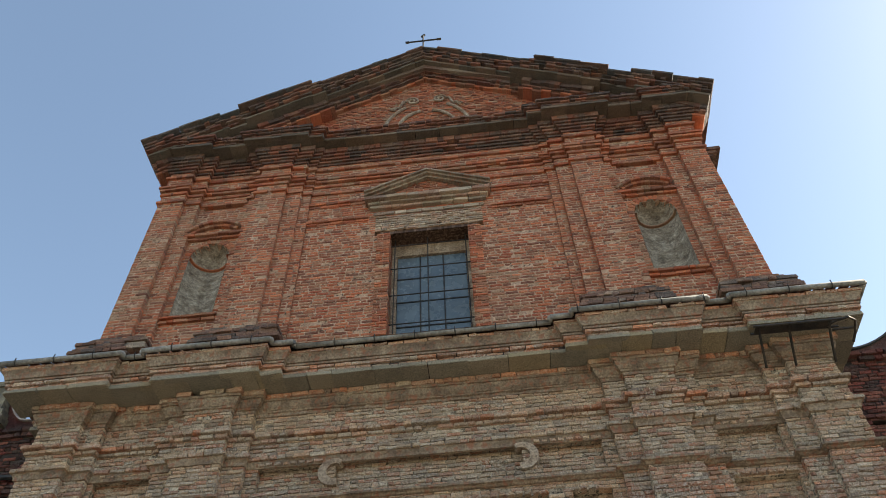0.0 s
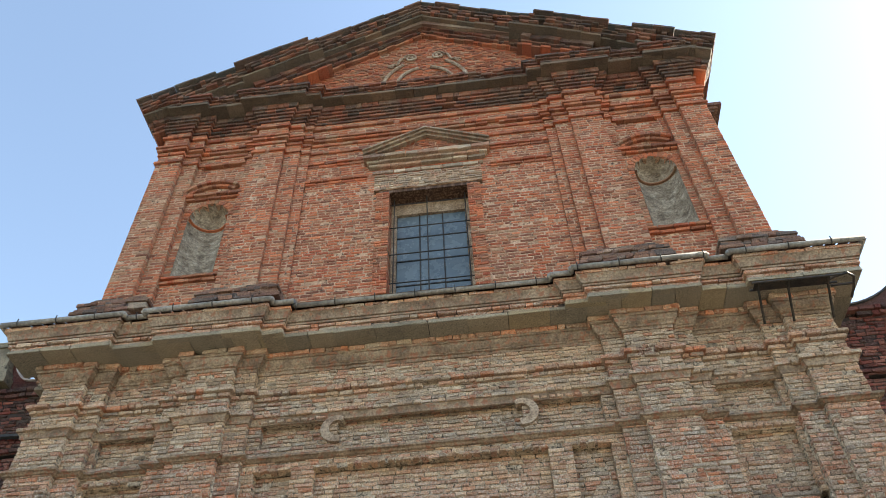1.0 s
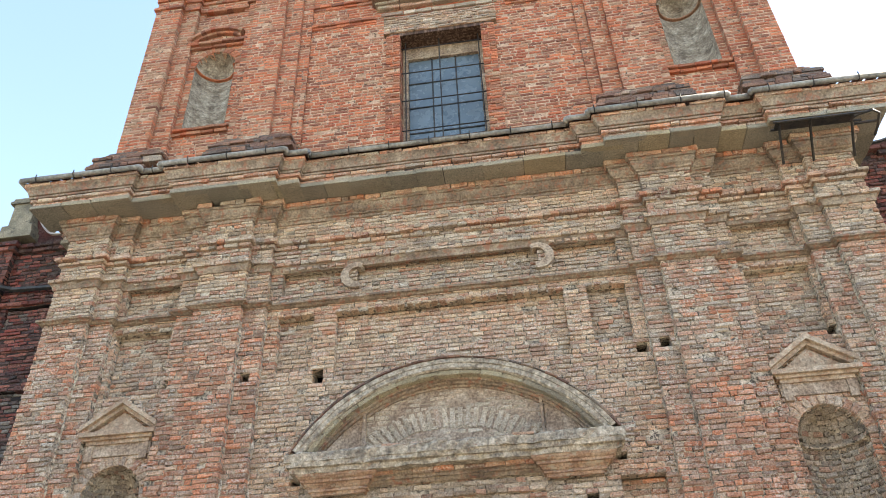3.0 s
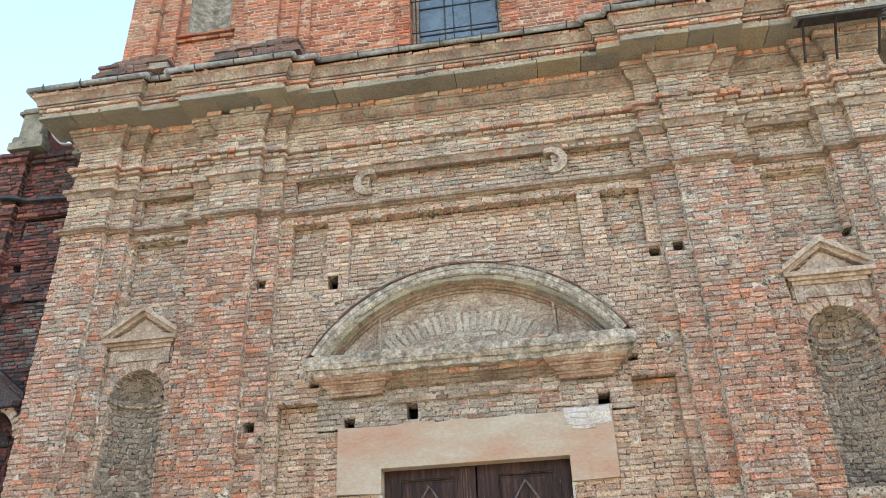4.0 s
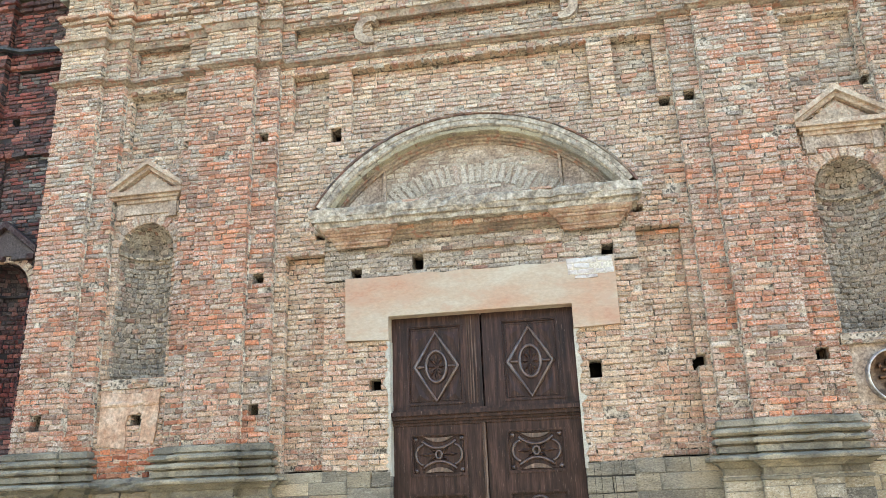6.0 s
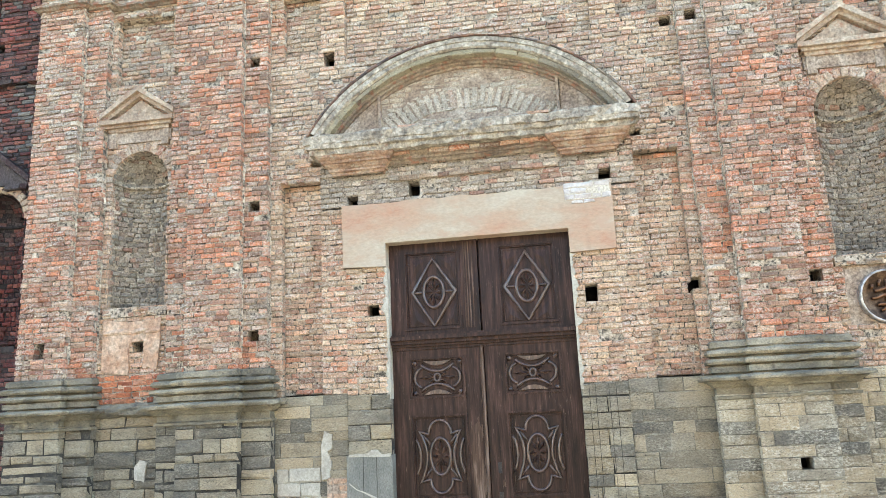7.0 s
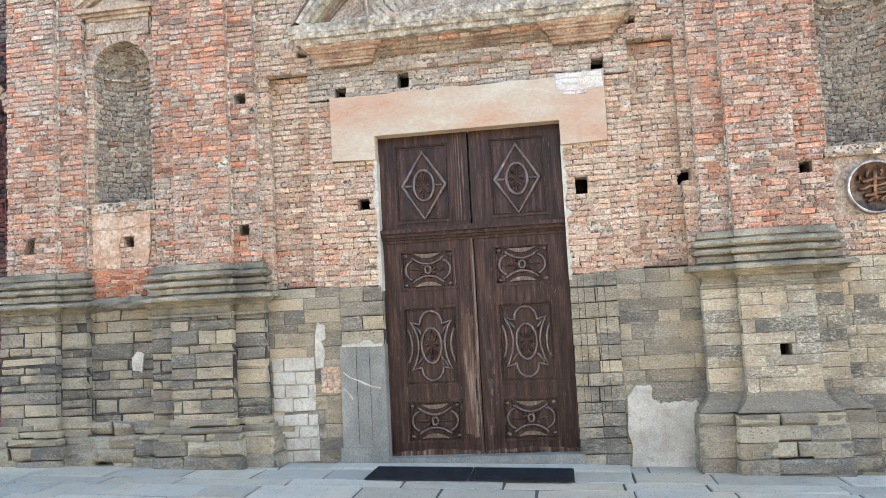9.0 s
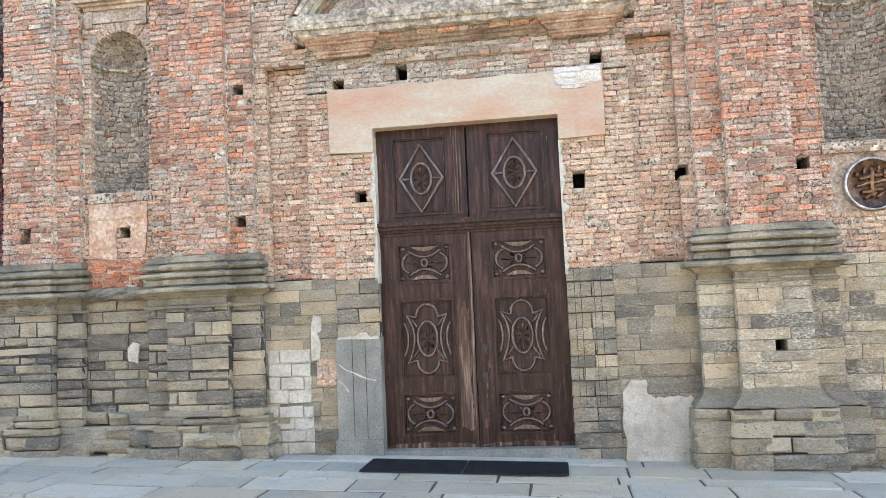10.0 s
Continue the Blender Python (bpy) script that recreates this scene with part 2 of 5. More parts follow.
M_FLAKED = mottled("flaking_niche_plaster", [(0.13, 0.10, 0.075), (0.27, 0.225, 0.175), (0.44, 0.385, 0.315)], 5.0, 0.93, fine=24, strength=1.0, even=0.5, distance=0.014, stretch=(1, 1, 1.5), streak=(0.23, 0.12, 0.08), worn=0.6)
M_TERRACOTTA = mottled("terracotta_moulding", [(0.20, 0.115, 0.075), (0.33, 0.20, 0.13), (0.40, 0.29, 0.205)], 4.5, 0.92, fine=30, strength=0.9, even=0.5, distance=0.012, streak=(0.36, 0.30, 0.225), worn=0.55)
M_WHITE = mottled("whitewash", [(0.36, 0.28, 0.24), (0.46, 0.40, 0.36), (0.55, 0.51, 0.48)], 4.0, 0.9, fine=30, even=0.8)
M_BLUESTONE = mottled("grey_door_stone", [(0.11, 0.105, 0.088), (0.17, 0.163, 0.138), (0.25, 0.235, 0.195)], 1.6, 0.8, fine=70, stretch=(1, 1, 0.6))
M_WOOD = mottled("dark_walnut_wood", [(0.011, 0.0052, 0.004), (0.032, 0.0145, 0.0105), (0.078, 0.038, 0.028)], 2.2, 0.45, gloss=0.24, streak=(0.19, 0.125, 0.09), worn=0.61, fine=9, strength=0.5, stretch=(9, 9, 0.7), distance=0.004)
M_WOOD_WORN = mottled("worn_brown_wood", [(0.025, 0.012, 0.008), (0.08, 0.045, 0.03), (0.26, 0.18, 0.135)], 1.6, 0.5, gloss=0.2, fine=9, strength=0.6, stretch=(12, 12, 0.7), distance=0.004)
M_CARVED = mottled("carved_walnut_wood", [(0.02, 0.0085, 0.006), (0.055, 0.026, 0.019), (0.18, 0.115, 0.085)], 6.0, 0.3, gloss=0.85, fine=14, strength=0.5, stretch=(5, 5, 1.0), distance=0.003)
M_IRON = mottled("dark_iron", [(0.02, 0.02, 0.022), (0.045, 0.042, 0.04), (0.08, 0.06, 0.05)], 6.0, 0.55, 0.6)
M_ZINC = mottled("weathered_zinc", [(0.11, 0.10, 0.09), (0.22, 0.205, 0.185), (0.33, 0.31, 0.285)], 3.0, 0.75, 0.1, fine=25, strength=0.1)
M_RUBBER = mottled("black_rubber", [(0.012, 0.012, 0.014), (0.028, 0.028, 0.03)], 5.0, 0.85, gloss=0.15)
M_PEACH = mottled("peach_plaster", [(0.36, 0.19, 0.11), (0.46, 0.30, 0.20), (0.54, 0.41, 0.30)], 3.5, 0.92, fine=26, strength=0.9, even=0.55, distance=0.012)
M_GABLE = mottled("weathered_gable_terracotta", [(0.25, 0.165, 0.11), (0.38, 0.275, 0.19), (0.47, 0.375, 0.28)], 5.0, 0.92, fine=28, strength=0.9, even=0.5, distance=0.012, streak=(0.36, 0.18, 0.11), worn=0.56)
# for the added wall out of view; cream to bounce warm light
M_BOUNCE_WALL = mottled("bounce_wall_cream", [(0.50, 0.41, 0.29), (0.58, 0.48, 0.35), (0.64, 0.54, 0.41)], 0.8, 0.95)
M_BRONZE = mottled("dark_bronze", [(0.02, 0.012, 0.008), (0.06, 0.034, 0.02), (0.14, 0.085, 0.05)], 9.0, 0.4, 0.8, fine=30, strength=0.6)
M_PEWTER = mottled("worn_pewter", [(0.18, 0.165, 0.15), (0.38, 0.355, 0.33), (0.55, 0.52, 0.49)], 9.0, 0.4, 0.7, fine=40, strength=0.3)
M_COPPER = mottled("brown_copper", [(0.07, 0.03, 0.015), (0.17, 0.08, 0.04), (0.33, 0.19, 0.11)], 14.0, 0.35, 0.75, fine=40, strength=0.5)
M_TILE = pieces("roof_tile", [(0.20, 0.10, 0.07), (0.15, 0.085, 0.065), (0.11, 0.08, 0.07), (0.25, 0.13, 0.085)], GREY, 0.75, (0.25, 0.23, 0.2), 0.3)
M_EARTH = mottled("cobbles", [(0.045, 0.043, 0.039), (0.08, 0.075, 0.067)], 3.0, 0.95)
mg, ntg, bg = shader("window_glass", 0.12)
bg.inputs["Base Color"].default_value = (0.03, 0.045, 0.06, 1)
bg.inputs["Specular IOR Level"].default_value = 0.5
# blue-grey in the panes' base colour stands in for extra sky reflection
ntg.links.new(ramp(ntg, grain(ntg, place(ntg), 2.0, 5.0), [(0.06, 0.085, 0.11), (0.17, 0.22, 0.26)], False), bg.inputs["Base Color"])
ntg.links.new(span(ntg, grain(ntg, place(ntg), 6.0, 5.0), 0.3, 0.7, 0.08, 0.4), bg.inputs["Roughness"])
M_GLASS = mg


# ---- mesh tools ----
class Mesh:
    """Loose lists of points and faces that become one mesh."""

    def __init__(self):
        self.v, self.f = [], []

    def add(self, pts, faces):
        k = len(self.v)
        self.v += pts
        self.f += [tuple(k + i for i in f) for f in faces]

    def box(self, x0, x1, y0, y1, z0, z1):
        self.add([(x, y, z) for x in (x0, x1) for y in (y0, y1) for z in (z0, z1)],
                 [(0, 1, 3, 2), (4, 6, 7, 5), (0, 4, 5, 1), (2, 3, 7, 6), (0, 2, 6, 4), (1, 5, 7, 3)])

    def block(self, o, d, n, u, length, height, depth, rng, bevel=0.007, wobble=0.003):
        """A worn block: o is its lower front corner, d runs along it, n comes out of the wall, u is up."""
        o, d, n, u = Vector(o), Vector(d), Vector(n), Vector(u)
        j = lambda: rng.uniform(-wobble, wobble)
        pts = []
        for out, inset in ((-depth, 0), (-bevel, 0), (0, bevel)):
            for a, c in ((inset, inset), (length - inset, inset), (length - inset, height - inset), (inset, height - inset)):
                q = o + d * (a + j()) + u * (c + j()) + n * (out + (j() if out > -depth else 0))
                pts.append(tuple(q))
        self.add(pts, [(8, 9, 10, 11)] + [(i, (i + 1) % 4, 4 + (i + 1) % 4, 4 + i) for i in range(4)] + [(4 + i, 4 + (i + 1) % 4, 8 + (i + 1) % 4, 8 + i) for i in range(4)])

    def tube(self, line, r, closed=False, sides=6, flat=1.0):
        """A rounded bar along a line of points."""
        line = [Vector(p) for p in line]
        n, k = len(line), len(self.v)
        for i, p in enumerate(line):
            a = line[(i - 1) % n] if closed or i else line[0]
            b = line[(i + 1) % n] if closed or i < n - 1 else line[-1]
            t = (b - a).normalized()
            s = t.cross(Vector((0, 1, 0)))
            s = s.normalized() if s.length > 0.05 else t.cross(Vector((0, 0, 1))).normalized()
            w = s.cross(t)
            self.v += [tuple(p + s * (r * math.cos(2 * math.pi * q / sides)) + w * (r * flat * math.sin(2 * math.pi * q / sides))) for q in range(sides)]
        for i in range(n if closed else n - 1):
            a, b = k + i * sides, k + (i + 1) % n * sides
            self.f += [(a + q, a + (q + 1) % sides, b + (q + 1) % sides, b + q) for q in range(sides)]
        if not closed:
            self.f += [tuple(k + q for q in reversed(range(sides))), tuple(k + (n - 1) * sides + q for q in range(sides))]

    def loft(self, rows, closed=False):
        """A skin over rows of equally many points."""
        k, n = len(self.v), len(rows[0])
        for row in rows:
            self.v += [tuple(p) for p in row]
        for i in range(len(rows) - 1):
            a, b = k + i * n, k + (i + 1) * n
            self.f += [(a + q, a + (q + 1) % n, b + (q + 1) % n, b + q) for q in range(n if closed else n - 1)]

    def sweep(self, profile, line):
        """A moulding: its profile of (out, height) led along a plan line."""
        self.loft([[(x, y, z) for x, y in offset(line, o)] for o, z in profile])

    def prism(self, outline, y0, y1):
        """An outline in the plane of the wall, from y0 to y1."""
        k, n = len(self.v), len(outline)
        self.v += [(x, y, z) for y in (y0, y1) for x, z in outline]
        self.f += [tuple(k + i for i in range(n)), tuple(k + n + i for i in reversed(range(n)))]
        self.f += [(k + i, k + n + i, k + n + (i + 1) % n, k + (i + 1) % n) for i in range(n)]

    def data(self, name, material, smooth=False):
        me = bpy.data.meshes.new(name)
        me.from_pydata(self.v, [], self.f)
        bm = bmesh.new()
        bm.from_mesh(me)
        bmesh.ops.recalc_face_normals(bm, faces=bm.faces)
        bm.to_mesh(me)
        bm.free()
        me.materials.append(material)
        if smooth:
            me.shade_smooth()
        return me


def part(name, mesh, material, parent=None, label="", smooth=False, kind=""):
    ob = new(name, mesh.data(name, material, smooth))
    ob.parent = parent
    return tagged(ob, label, kind=kind)


def thing(name, label, category, kind="", at=(0, 0, 0), group=""):
    ob = new(name)
    ob.location = at
    return tagged(ob, label, category, group, kind)


UP, OUT, ALONG = (0, 0, 1), (0, -1, 0), (1, 0, 0)
rng = random.Random(7)


def spread(outline):
    """Both halves of a plan given as (distance from the axis, y), from left to right."""
    return [(-x, y) for x, y in reversed(outline)] + list(outline)


def offset(line, o):
    """The plan's line moved out by o, with its corners mitred."""
    res = []
    for i, p in enumerate(line):
        ns = []
        for a, b in ((i - 1, i), (i, i + 1)):
            if a >= 0 and b < len(line):
                d = Vector(line[b]) - Vector(line[a])
                d.normalize()
                ns.append(Vector((d.y, -d.x)))
        m = ns[0] if len(ns) == 1 else (ns[0] + ns[1]) / (1 + ns[0].dot(ns[1]))
        res.append((p[0] + o * m.x, p[1] + o * m.y))
    return res


def worn(profile, plan, name, material, rough=0.006, chips=0.05, label=""):
    """A stone moulding round the plan, cut into lengths, its edges chipped and wavering."""
    pts = []
    for a, b in zip(plan, plan[1:]):
        k = max(1, round((Vector(b) - Vector(a)).length / 0.09))
        pts += [(a[0] + (b[0] - a[0]) * i / k, a[1] + (b[1] - a[1]) * i / k) for i in range(k)]
    pts.append(plan[-1])
    rows = []
    lines = [offset(plan, o) for o, z in profile]
    seams = {i for i in range(3, len(pts)) if rng.random() < 0.06}
    for n, (o, z) in enumerate(profile):
        row = []
        corner = lines[n]
        for a in range(len(plan) - 1):
            k = max(1, round((Vector(plan[a + 1]) - Vector(plan[a])).length / 0.09))
            for i in range(k):
                row.append(Vector((*corner[a], z)).lerp(Vector((*corner[a + 1], z)), i / k))
        row.append(Vector((*corner[-1], z)))
        rows.append(row)
    for i in range(len(pts)):
        dip = -0.02 if i in seams else 0.0
        for row in rows:
            row[i] = row[i] + Vector((0, -dip + rng.uniform(-rough, rough) + (0.015 if rng.random() < chips else 0), rng.uniform(-rough, rough) * 0.5))
    q = Mesh()
    q.loft([[tuple(v) for v in row] for row in rows])
    return part(name, q, material, church, label)


def ragged(corners, amount=0.02, n=5):
    """An outline with worn, wavering edges."""
    res = []
    for (ax, az), (bx, bz) in zip(corners, corners[1:] + corners[:1]):
        res += [(ax + (bx - ax) * k / n + rng.gauss(0, amount), az + (bz - az) * k / n + rng.gauss(0, amount)) for k in range(n)]
    return res


def rect(x0, x1, z0, z1):
    return lambda z: [(x0, x1)] if z0 < z < z1 else []


def mirrored(x0, x1, z0, z1):
    return lambda z: [(x0, x1), (-x1, -x0)] if z0 < z < z1 else []


def arched(cx, r, z0, spring):
    """A round-headed opening."""
    def cut(z):
        if z0 < z <= spring:
            return [(cx - r, cx + r)]
        if spring < z < spring + r:
            w = math.sqrt(r * r - (z - spring) ** 2)
            return [(cx - w, cx + w)]
        return []
    return cut


def free(x0, x1, z, holes):
    res = [(x0, x1)]
    for h in holes:
        for a, b in h(z):
            res = [q for p, r in res for q in ((p, min(r, a)), (max(p, b), r)) if q[1] - q[0] > 0.03]
    return res


class Masonry:
    """Laid pieces and the mortar bed behind them."""

    def __init__(self):
        self.pieces, self.bed = [], Mesh()

    def lay(self, x0, x1, z0, z1, y, holes=(), course=0.066, joint=0.0135, lengths=(0.2, 0.12, 0.18, 0.21, 0.1, 0.145), deep=0.11, back=0.3, uneven=0.014, gaps=0.016, bed=0.021, vary=0.0):
        z, i = z0, 0
        n = max(1, round((z1 - z0) / course))
        hs = [1 + rng.uniform(-vary, vary) for _ in range(n)]
        k = (z1 - z0) / sum(hs)
        strips = {}

        def close(done, top):
            for (p, r), low in done.items():
                self.bed.box(p + 0.002, r - 0.002, y + bed, max(y + bed + 0.02, back), low, top)
        for h in hs:
            h *= k
            now = {}
            for a, b in free(x0, x1, z + h / 2, holes):
                key = (round(a, 4), round(b, 4))
                now[key] = strips.pop(key, z)
                x, first = a, True
                while x < b - 0.03:
                    w = rng.choice(lengths) * rng.uniform(0.93, 1.07)
                    if first and i % 2:
                        w *= 0.5
                    if b - x - w < lengths[0] * 0.3:
                        w = b - x
                    first = False
                    if rng.random() > gaps:
                        e = 0 if abs(x - a) < 1e-6 else joint / 2
                        f = 0 if abs(x + w - b) < 1e-6 else joint / 2
                        out = rng.uniform(-uneven, uneven * 0.4)
                        if rng.random() < 0.03:
                            out -= 0.012
                        self.pieces.append(((x + e, y - out, z + joint / 2), ALONG, OUT, w - e - f, h - joint, deep))
                    x += w
            close(strips, z)
            strips = now
            z += h
            i += 1
        close(strips, z)
        return self

    def row(self, line, out, z0, z1, lengths=(0.25, 0.125, 0.24), deep=0.2, joint=0.01, uneven=0.006, gaps=0.012, wave=0.0):
        """One course that follows the plan, standing out from it."""
        pts = offset(line, out)
        for (ax, ay), (bx, by) in zip(pts, pts[1:]):
            d = Vector((bx - ax, by - ay, 0))
            full = d.length
            if full < 0.03:
                continue
            d.normalize()
            n = Vector((d.y, -d.x, 0))
            if n.y > 0.5 or (abs(n.x) > 0.5 and full > 1):
                full = min(full, 3.4) if abs(n.x) > 0.5 else full
            x = 0.0
            while x < full - 0.01:
                w = rng.choice(lengths) * rng.uniform(0.92, 1.08)
                if full - x - w < 0.07:
                    w = full - x
                if rng.random() > gaps:
                    o = Vector((ax, ay, z0 + rng.uniform(-0.5, 0.5) * wave)) + d * x + n * rng.uniform(-uneven, uneven)
                    e = joint if x + w < full - 0.01 else 0
                    self.pieces.append((tuple(o), tuple(d), tuple(n), w - e, z1 - z0 - joint * 0.6, deep))
                x += w
        return self

    def build(self, name, material, bed_material, parent, label="", piece="brick", near=None, bevel=0.009, wobble=0.0085, limit=270):
        """The bed becomes a part; the pieces that near picks become objects of their own under it, the rest one joined mesh."""
        body = part(name, self.bed, bed_material, parent, label) if self.bed.v else None
        under = body or parent
        joined, singles = Mesh(), 0
        for o, d, n, length, height, deep in self.pieces:
            if near and singles < limit and d == ALONG and near(o[0] + length / 2, o[2]):
                single(piece, o, length, height, deep, material, under, bevel, wobble)
                singles += 1
            else:
                joined.block(o, d, n, UP, length, height, deep, rng, bevel, wobble)
        if joined.v:
            part(name + "_brickwork" if body else name, joined, material, under if body else parent, "" if body else label, kind="stuff")
        return body or parent


POOL = {}


def single(name, o, length, height, deep, material, parent, bevel, wobble):
    """A piece as an object; alike pieces share one of a few meshes."""
    key = (name, round(length / 0.06), round(height / 0.03), round(deep, 2), material.name, rng.randrange(4))
    if key not in POOL:
        q = Mesh()
        L, H = max(0.04, key[1] * 0.06), max(0.03, key[2] * 0.03)
        q.block((0, 0, 0), ALONG, OUT, UP, L, H, deep, rng, bevel, wobble)
        POOL[key] = (q.data(name, material), L, H)
    me, L, H = POOL[key]
    ob = new(name, me)
    ob.parent = parent
    ob.location, ob.scale = o, (length / L, 1, height / H)
    return ob


def arc(cx, cz, r, a0, a1, n, y=0.0, rz=None):
    rz = r if rz is None else rz
    return [(cx + r * math.cos(radians(a0 + (a1 - a0) * i / n)), y, cz + rz * math.sin(radians(a0 + (a1 - a0) * i / n))) for i in range(n + 1)]


# ---- ground: it falls a little towards the right ----
def ground_z(x):
    return -0.075 - 0.032 * max(-9.0, min(9.0, x))


g = Mesh()
cuts = [-400, -60, -9, -3, 3, 9, 60, 400]
g.loft([[(x, y, ground_z(x) - 0.012) for x in cuts] for y in (-400, -60, -12, -4, 0.5, 14, 60, 400)])
ground = part("ground", g, M_EARTH, None, "grey stone-paved square sloping gently beside the church", kind="structure")
# added wall opposite the church, unseen: blocks low sky, bounces warm light
q = Mesh()
q.box(-45, 45, -20.5, -20.0, -2.0, 8.5)
part("unseen_bounce_wall", q, M_BOUNCE_WALL, None, "unseen cream wall added to block low sky and bounce warm light", kind="structure")

# ---- the church ----
church = thing("church", "weathered two-storey baroque brick church facade with pediment", "church")
LOWER = [(2.62, 0), (2.62, -0.11), (2.94, -0.11), (2.94, -0.22), (3.65, -0.22), (3.65, -0.11), (3.95, -0.11), (3.95, 0), (4.95, 0), (4.95, -0.11), (5.27, -0.11), (5.27, -0.22), (5.93, -0.22), (5.93, 3.6)]
LOWER_EAVES = [(2.62, 0), (2.62, -0.11), (2.94, -0.11), (2.94, -0.22), (3.65, -0.22), (3.65, -0.11), (5.27, -0.11), (5.27, -0.22), (5.93, -0.22), (5.93, 3.6)]
HOLES = [(-2.80, 6.496), (-1.816, 6.444), (2.502, 6.395), (2.79, 6.43), (-3.967, 6.48), (4.877, 6.432), (-2.80, 4.49), (-1.535, 4.489), (-0.739, 4.559), (1.60, 4.524), (1.323, 3.098), (-1.30, 3.07), (-2.80, 2.829), (-4.39, 2.792), (-5.62, 2.80), (3.77, 3.12), (2.50, 3.12)]
holes = [rect(x - 0.072, x + 0.072, z - 0.075, z + 0.075) for x, z in HOLES]

# solid core behind the facing
core = Mesh()
core.box(-5.9, 5.9, 0.5, 1.4, -0.4, 9.4)
core.box(-5.9, -5.2, 1.3, 16, -0.4, 9.4)
core.box(5.2, 5.9, 1.3, 16, -0.4, 9.4)
part("inner_wall", core, M_MORTAR_DARK, church)

# portal bay
W = Masonry()
SEG_C, SEG_R = 3.99, 2.36          # centre height and radius of the segmental pediment


def under_arc(z):
    if 5.0 < z < SEG_C + SEG_R:
        w = math.sqrt(max(0, (SEG_R - 0.06) ** 2 - (z - SEG_C) ** 2))
        return [(-w, w)]
    return []


panels = [mirrored(1.95, 2.47, 2.1, 4.76), mirrored(1.92, 2.44, 6.53, 7.40), rect(-1.60, 1.60, 6.42, 7.40), mirrored(1.5, 2.44, 7.82, 8.19), rect(-1.32, 1.32, 7.82, 8.26)]
portal = [rect(-1.64, 1.64, -1, 3.6), rect(-1.66, 1.66, 3.59, 4.40), rect(-1.115, 1.115, -1, 3.9)]
W.lay(-2.62, 2.62, 2.08, 7.6, 0.0, panels + portal + holes + [under_arc, rect(-1.95, 1.95, 4.40, 5.06)], back=0.28, uneven=0.012)
near = lambda x, z: abs(x) < 2.7 and z < 4.5
wall = W.build("portal_wall", M_WALL, M_MORTAR, church, "", near=near)
W = Masonry()
W.lay(-2.62, 2.62, 7.6, 9.3, 0.0, panels, back=0.28, uneven=0.012)
W.build("frieze_wall", M_FRIEZE, M_MORTAR, church, near=lambda x, z: True)
for x0, x1, z0, z1, mt in ((1.95, 2.47, 2.1, 4.76, M_WALL), (1.92, 2.44, 6.53, 7.40, M_FRIEZE), (1.5, 2.44, 7.82, 8.19, M_FRIEZE)):
    for s in (-1, 1):
        W = Masonry()
        a, b = sorted((s * x0, s * x1))
        W.lay(a, b, z0, z1, 0.12, holes, back=0.28)
        W.build("recessed_panel", mt, M_MORTAR, church, near=lambda x, z: True)
W = Masonry()
W.lay(-1.60, 1.60, 6.42, 7.40, 0.11, holes + [under_arc], back=0.28)
W.build("recessed_panel", M_WALL, M_MORTAR, church, near=lambda x, z: True)
W = Masonry()
W.lay(-1.32, 1.32, 7.82, 8.26, 0.11, holes, back=0.28)
W.build("recessed_panel", M_FRIEZE, M_MORTAR, church)
# curled ends of the frieze panel
for s in (-1, 1):
    q = Mesh()
    ts = [radians(120 - 15 * i) for i in range(16)]
    outer = [(s * (1.33 + 0.22 * math.cos(t)), 8.0 + 0.215 * math.sin(t)) for t in ts]
    inner = [(s * (1.31 + 0.12 * math.cos(t)), 8.01 + 0.125 * math.sin(t)) for t in reversed(ts)]
    q.prism(outer + inner, -0.05, 0.11)
    part("volute", q, M_SANDY, church)
# soldier courses over the panels
for x0, x1, z in ((1.92, 2.44, 7.40), (1.95, 2.47, 4.76), (1.5, 2.44, 8.19)):
    for s in (-1, 1):
        a, b = sorted((s * x0, s * x1))
        Masonry().row([(a, 0), (b, 0)], 0.05, z, z + 0.06, (0.11, 0.12), deep=0.14, joint=0.03, gaps=0.06, uneven=0.01).build("panel_head", M_FRIEZE, M_MORTAR, church)
Masonry().row([(-1.6, 0), (1.6, 0)], 0.05, 7.40, 7.46, (0.11, 0.12), deep=0.14, joint=0.03, gaps=0.06, uneven=0.01).build("panel_head", M_FRIEZE, M_MORTAR, church)

# niche bays
for s in (-1, 1):
    cx = 4.45 * s
    a, b = sorted((s * 3.95, s * 4.95))
    bay = [arched(cx, 0.40, 3.3, 5.03), rect(cx - 0.42, cx + 0.42, 7.76, 8.22), rect(cx - 0.42, cx + 0.42, 6.42, 7.42)] + holes
    if s > 0:
        bay.append(rect(cx - 0.36, cx + 0.40, 2.55, 3.2))
    W = Masonry()
    W.lay(a, b, 2.08, 7.6, 0.0, bay, back=0.28, uneven=0.012)
    W.build("niche_bay", M_WALL, M_MORTAR, church, near=lambda x, z: True)
    W = Masonry()
    W.lay(a, b, 7.6, 9.3, 0.0, bay, back=0.28, uneven=0.012)
    W.build("niche_bay_frieze", M_FRIEZE, M_MORTAR, church)
    for z0, z1 in ((7.76, 8.22), (6.42, 7.42)):
        W = Masonry()
        W.lay(cx - 0.42, cx + 0.42, z0, z1, 0.12, holes, back=0.28)
        W.build("recessed_panel", M_FRIEZE, M_MORTAR, church)
        Masonry().row([(cx - 0.42, 0), (cx + 0.42, 0)], 0.05, z1, z1 + 0.06, (0.11, 0.12), deep=0.14, joint=0.03, gaps=0.06, uneven=0.01).build("panel_head", M_FRIEZE, M_MORTAR, church)


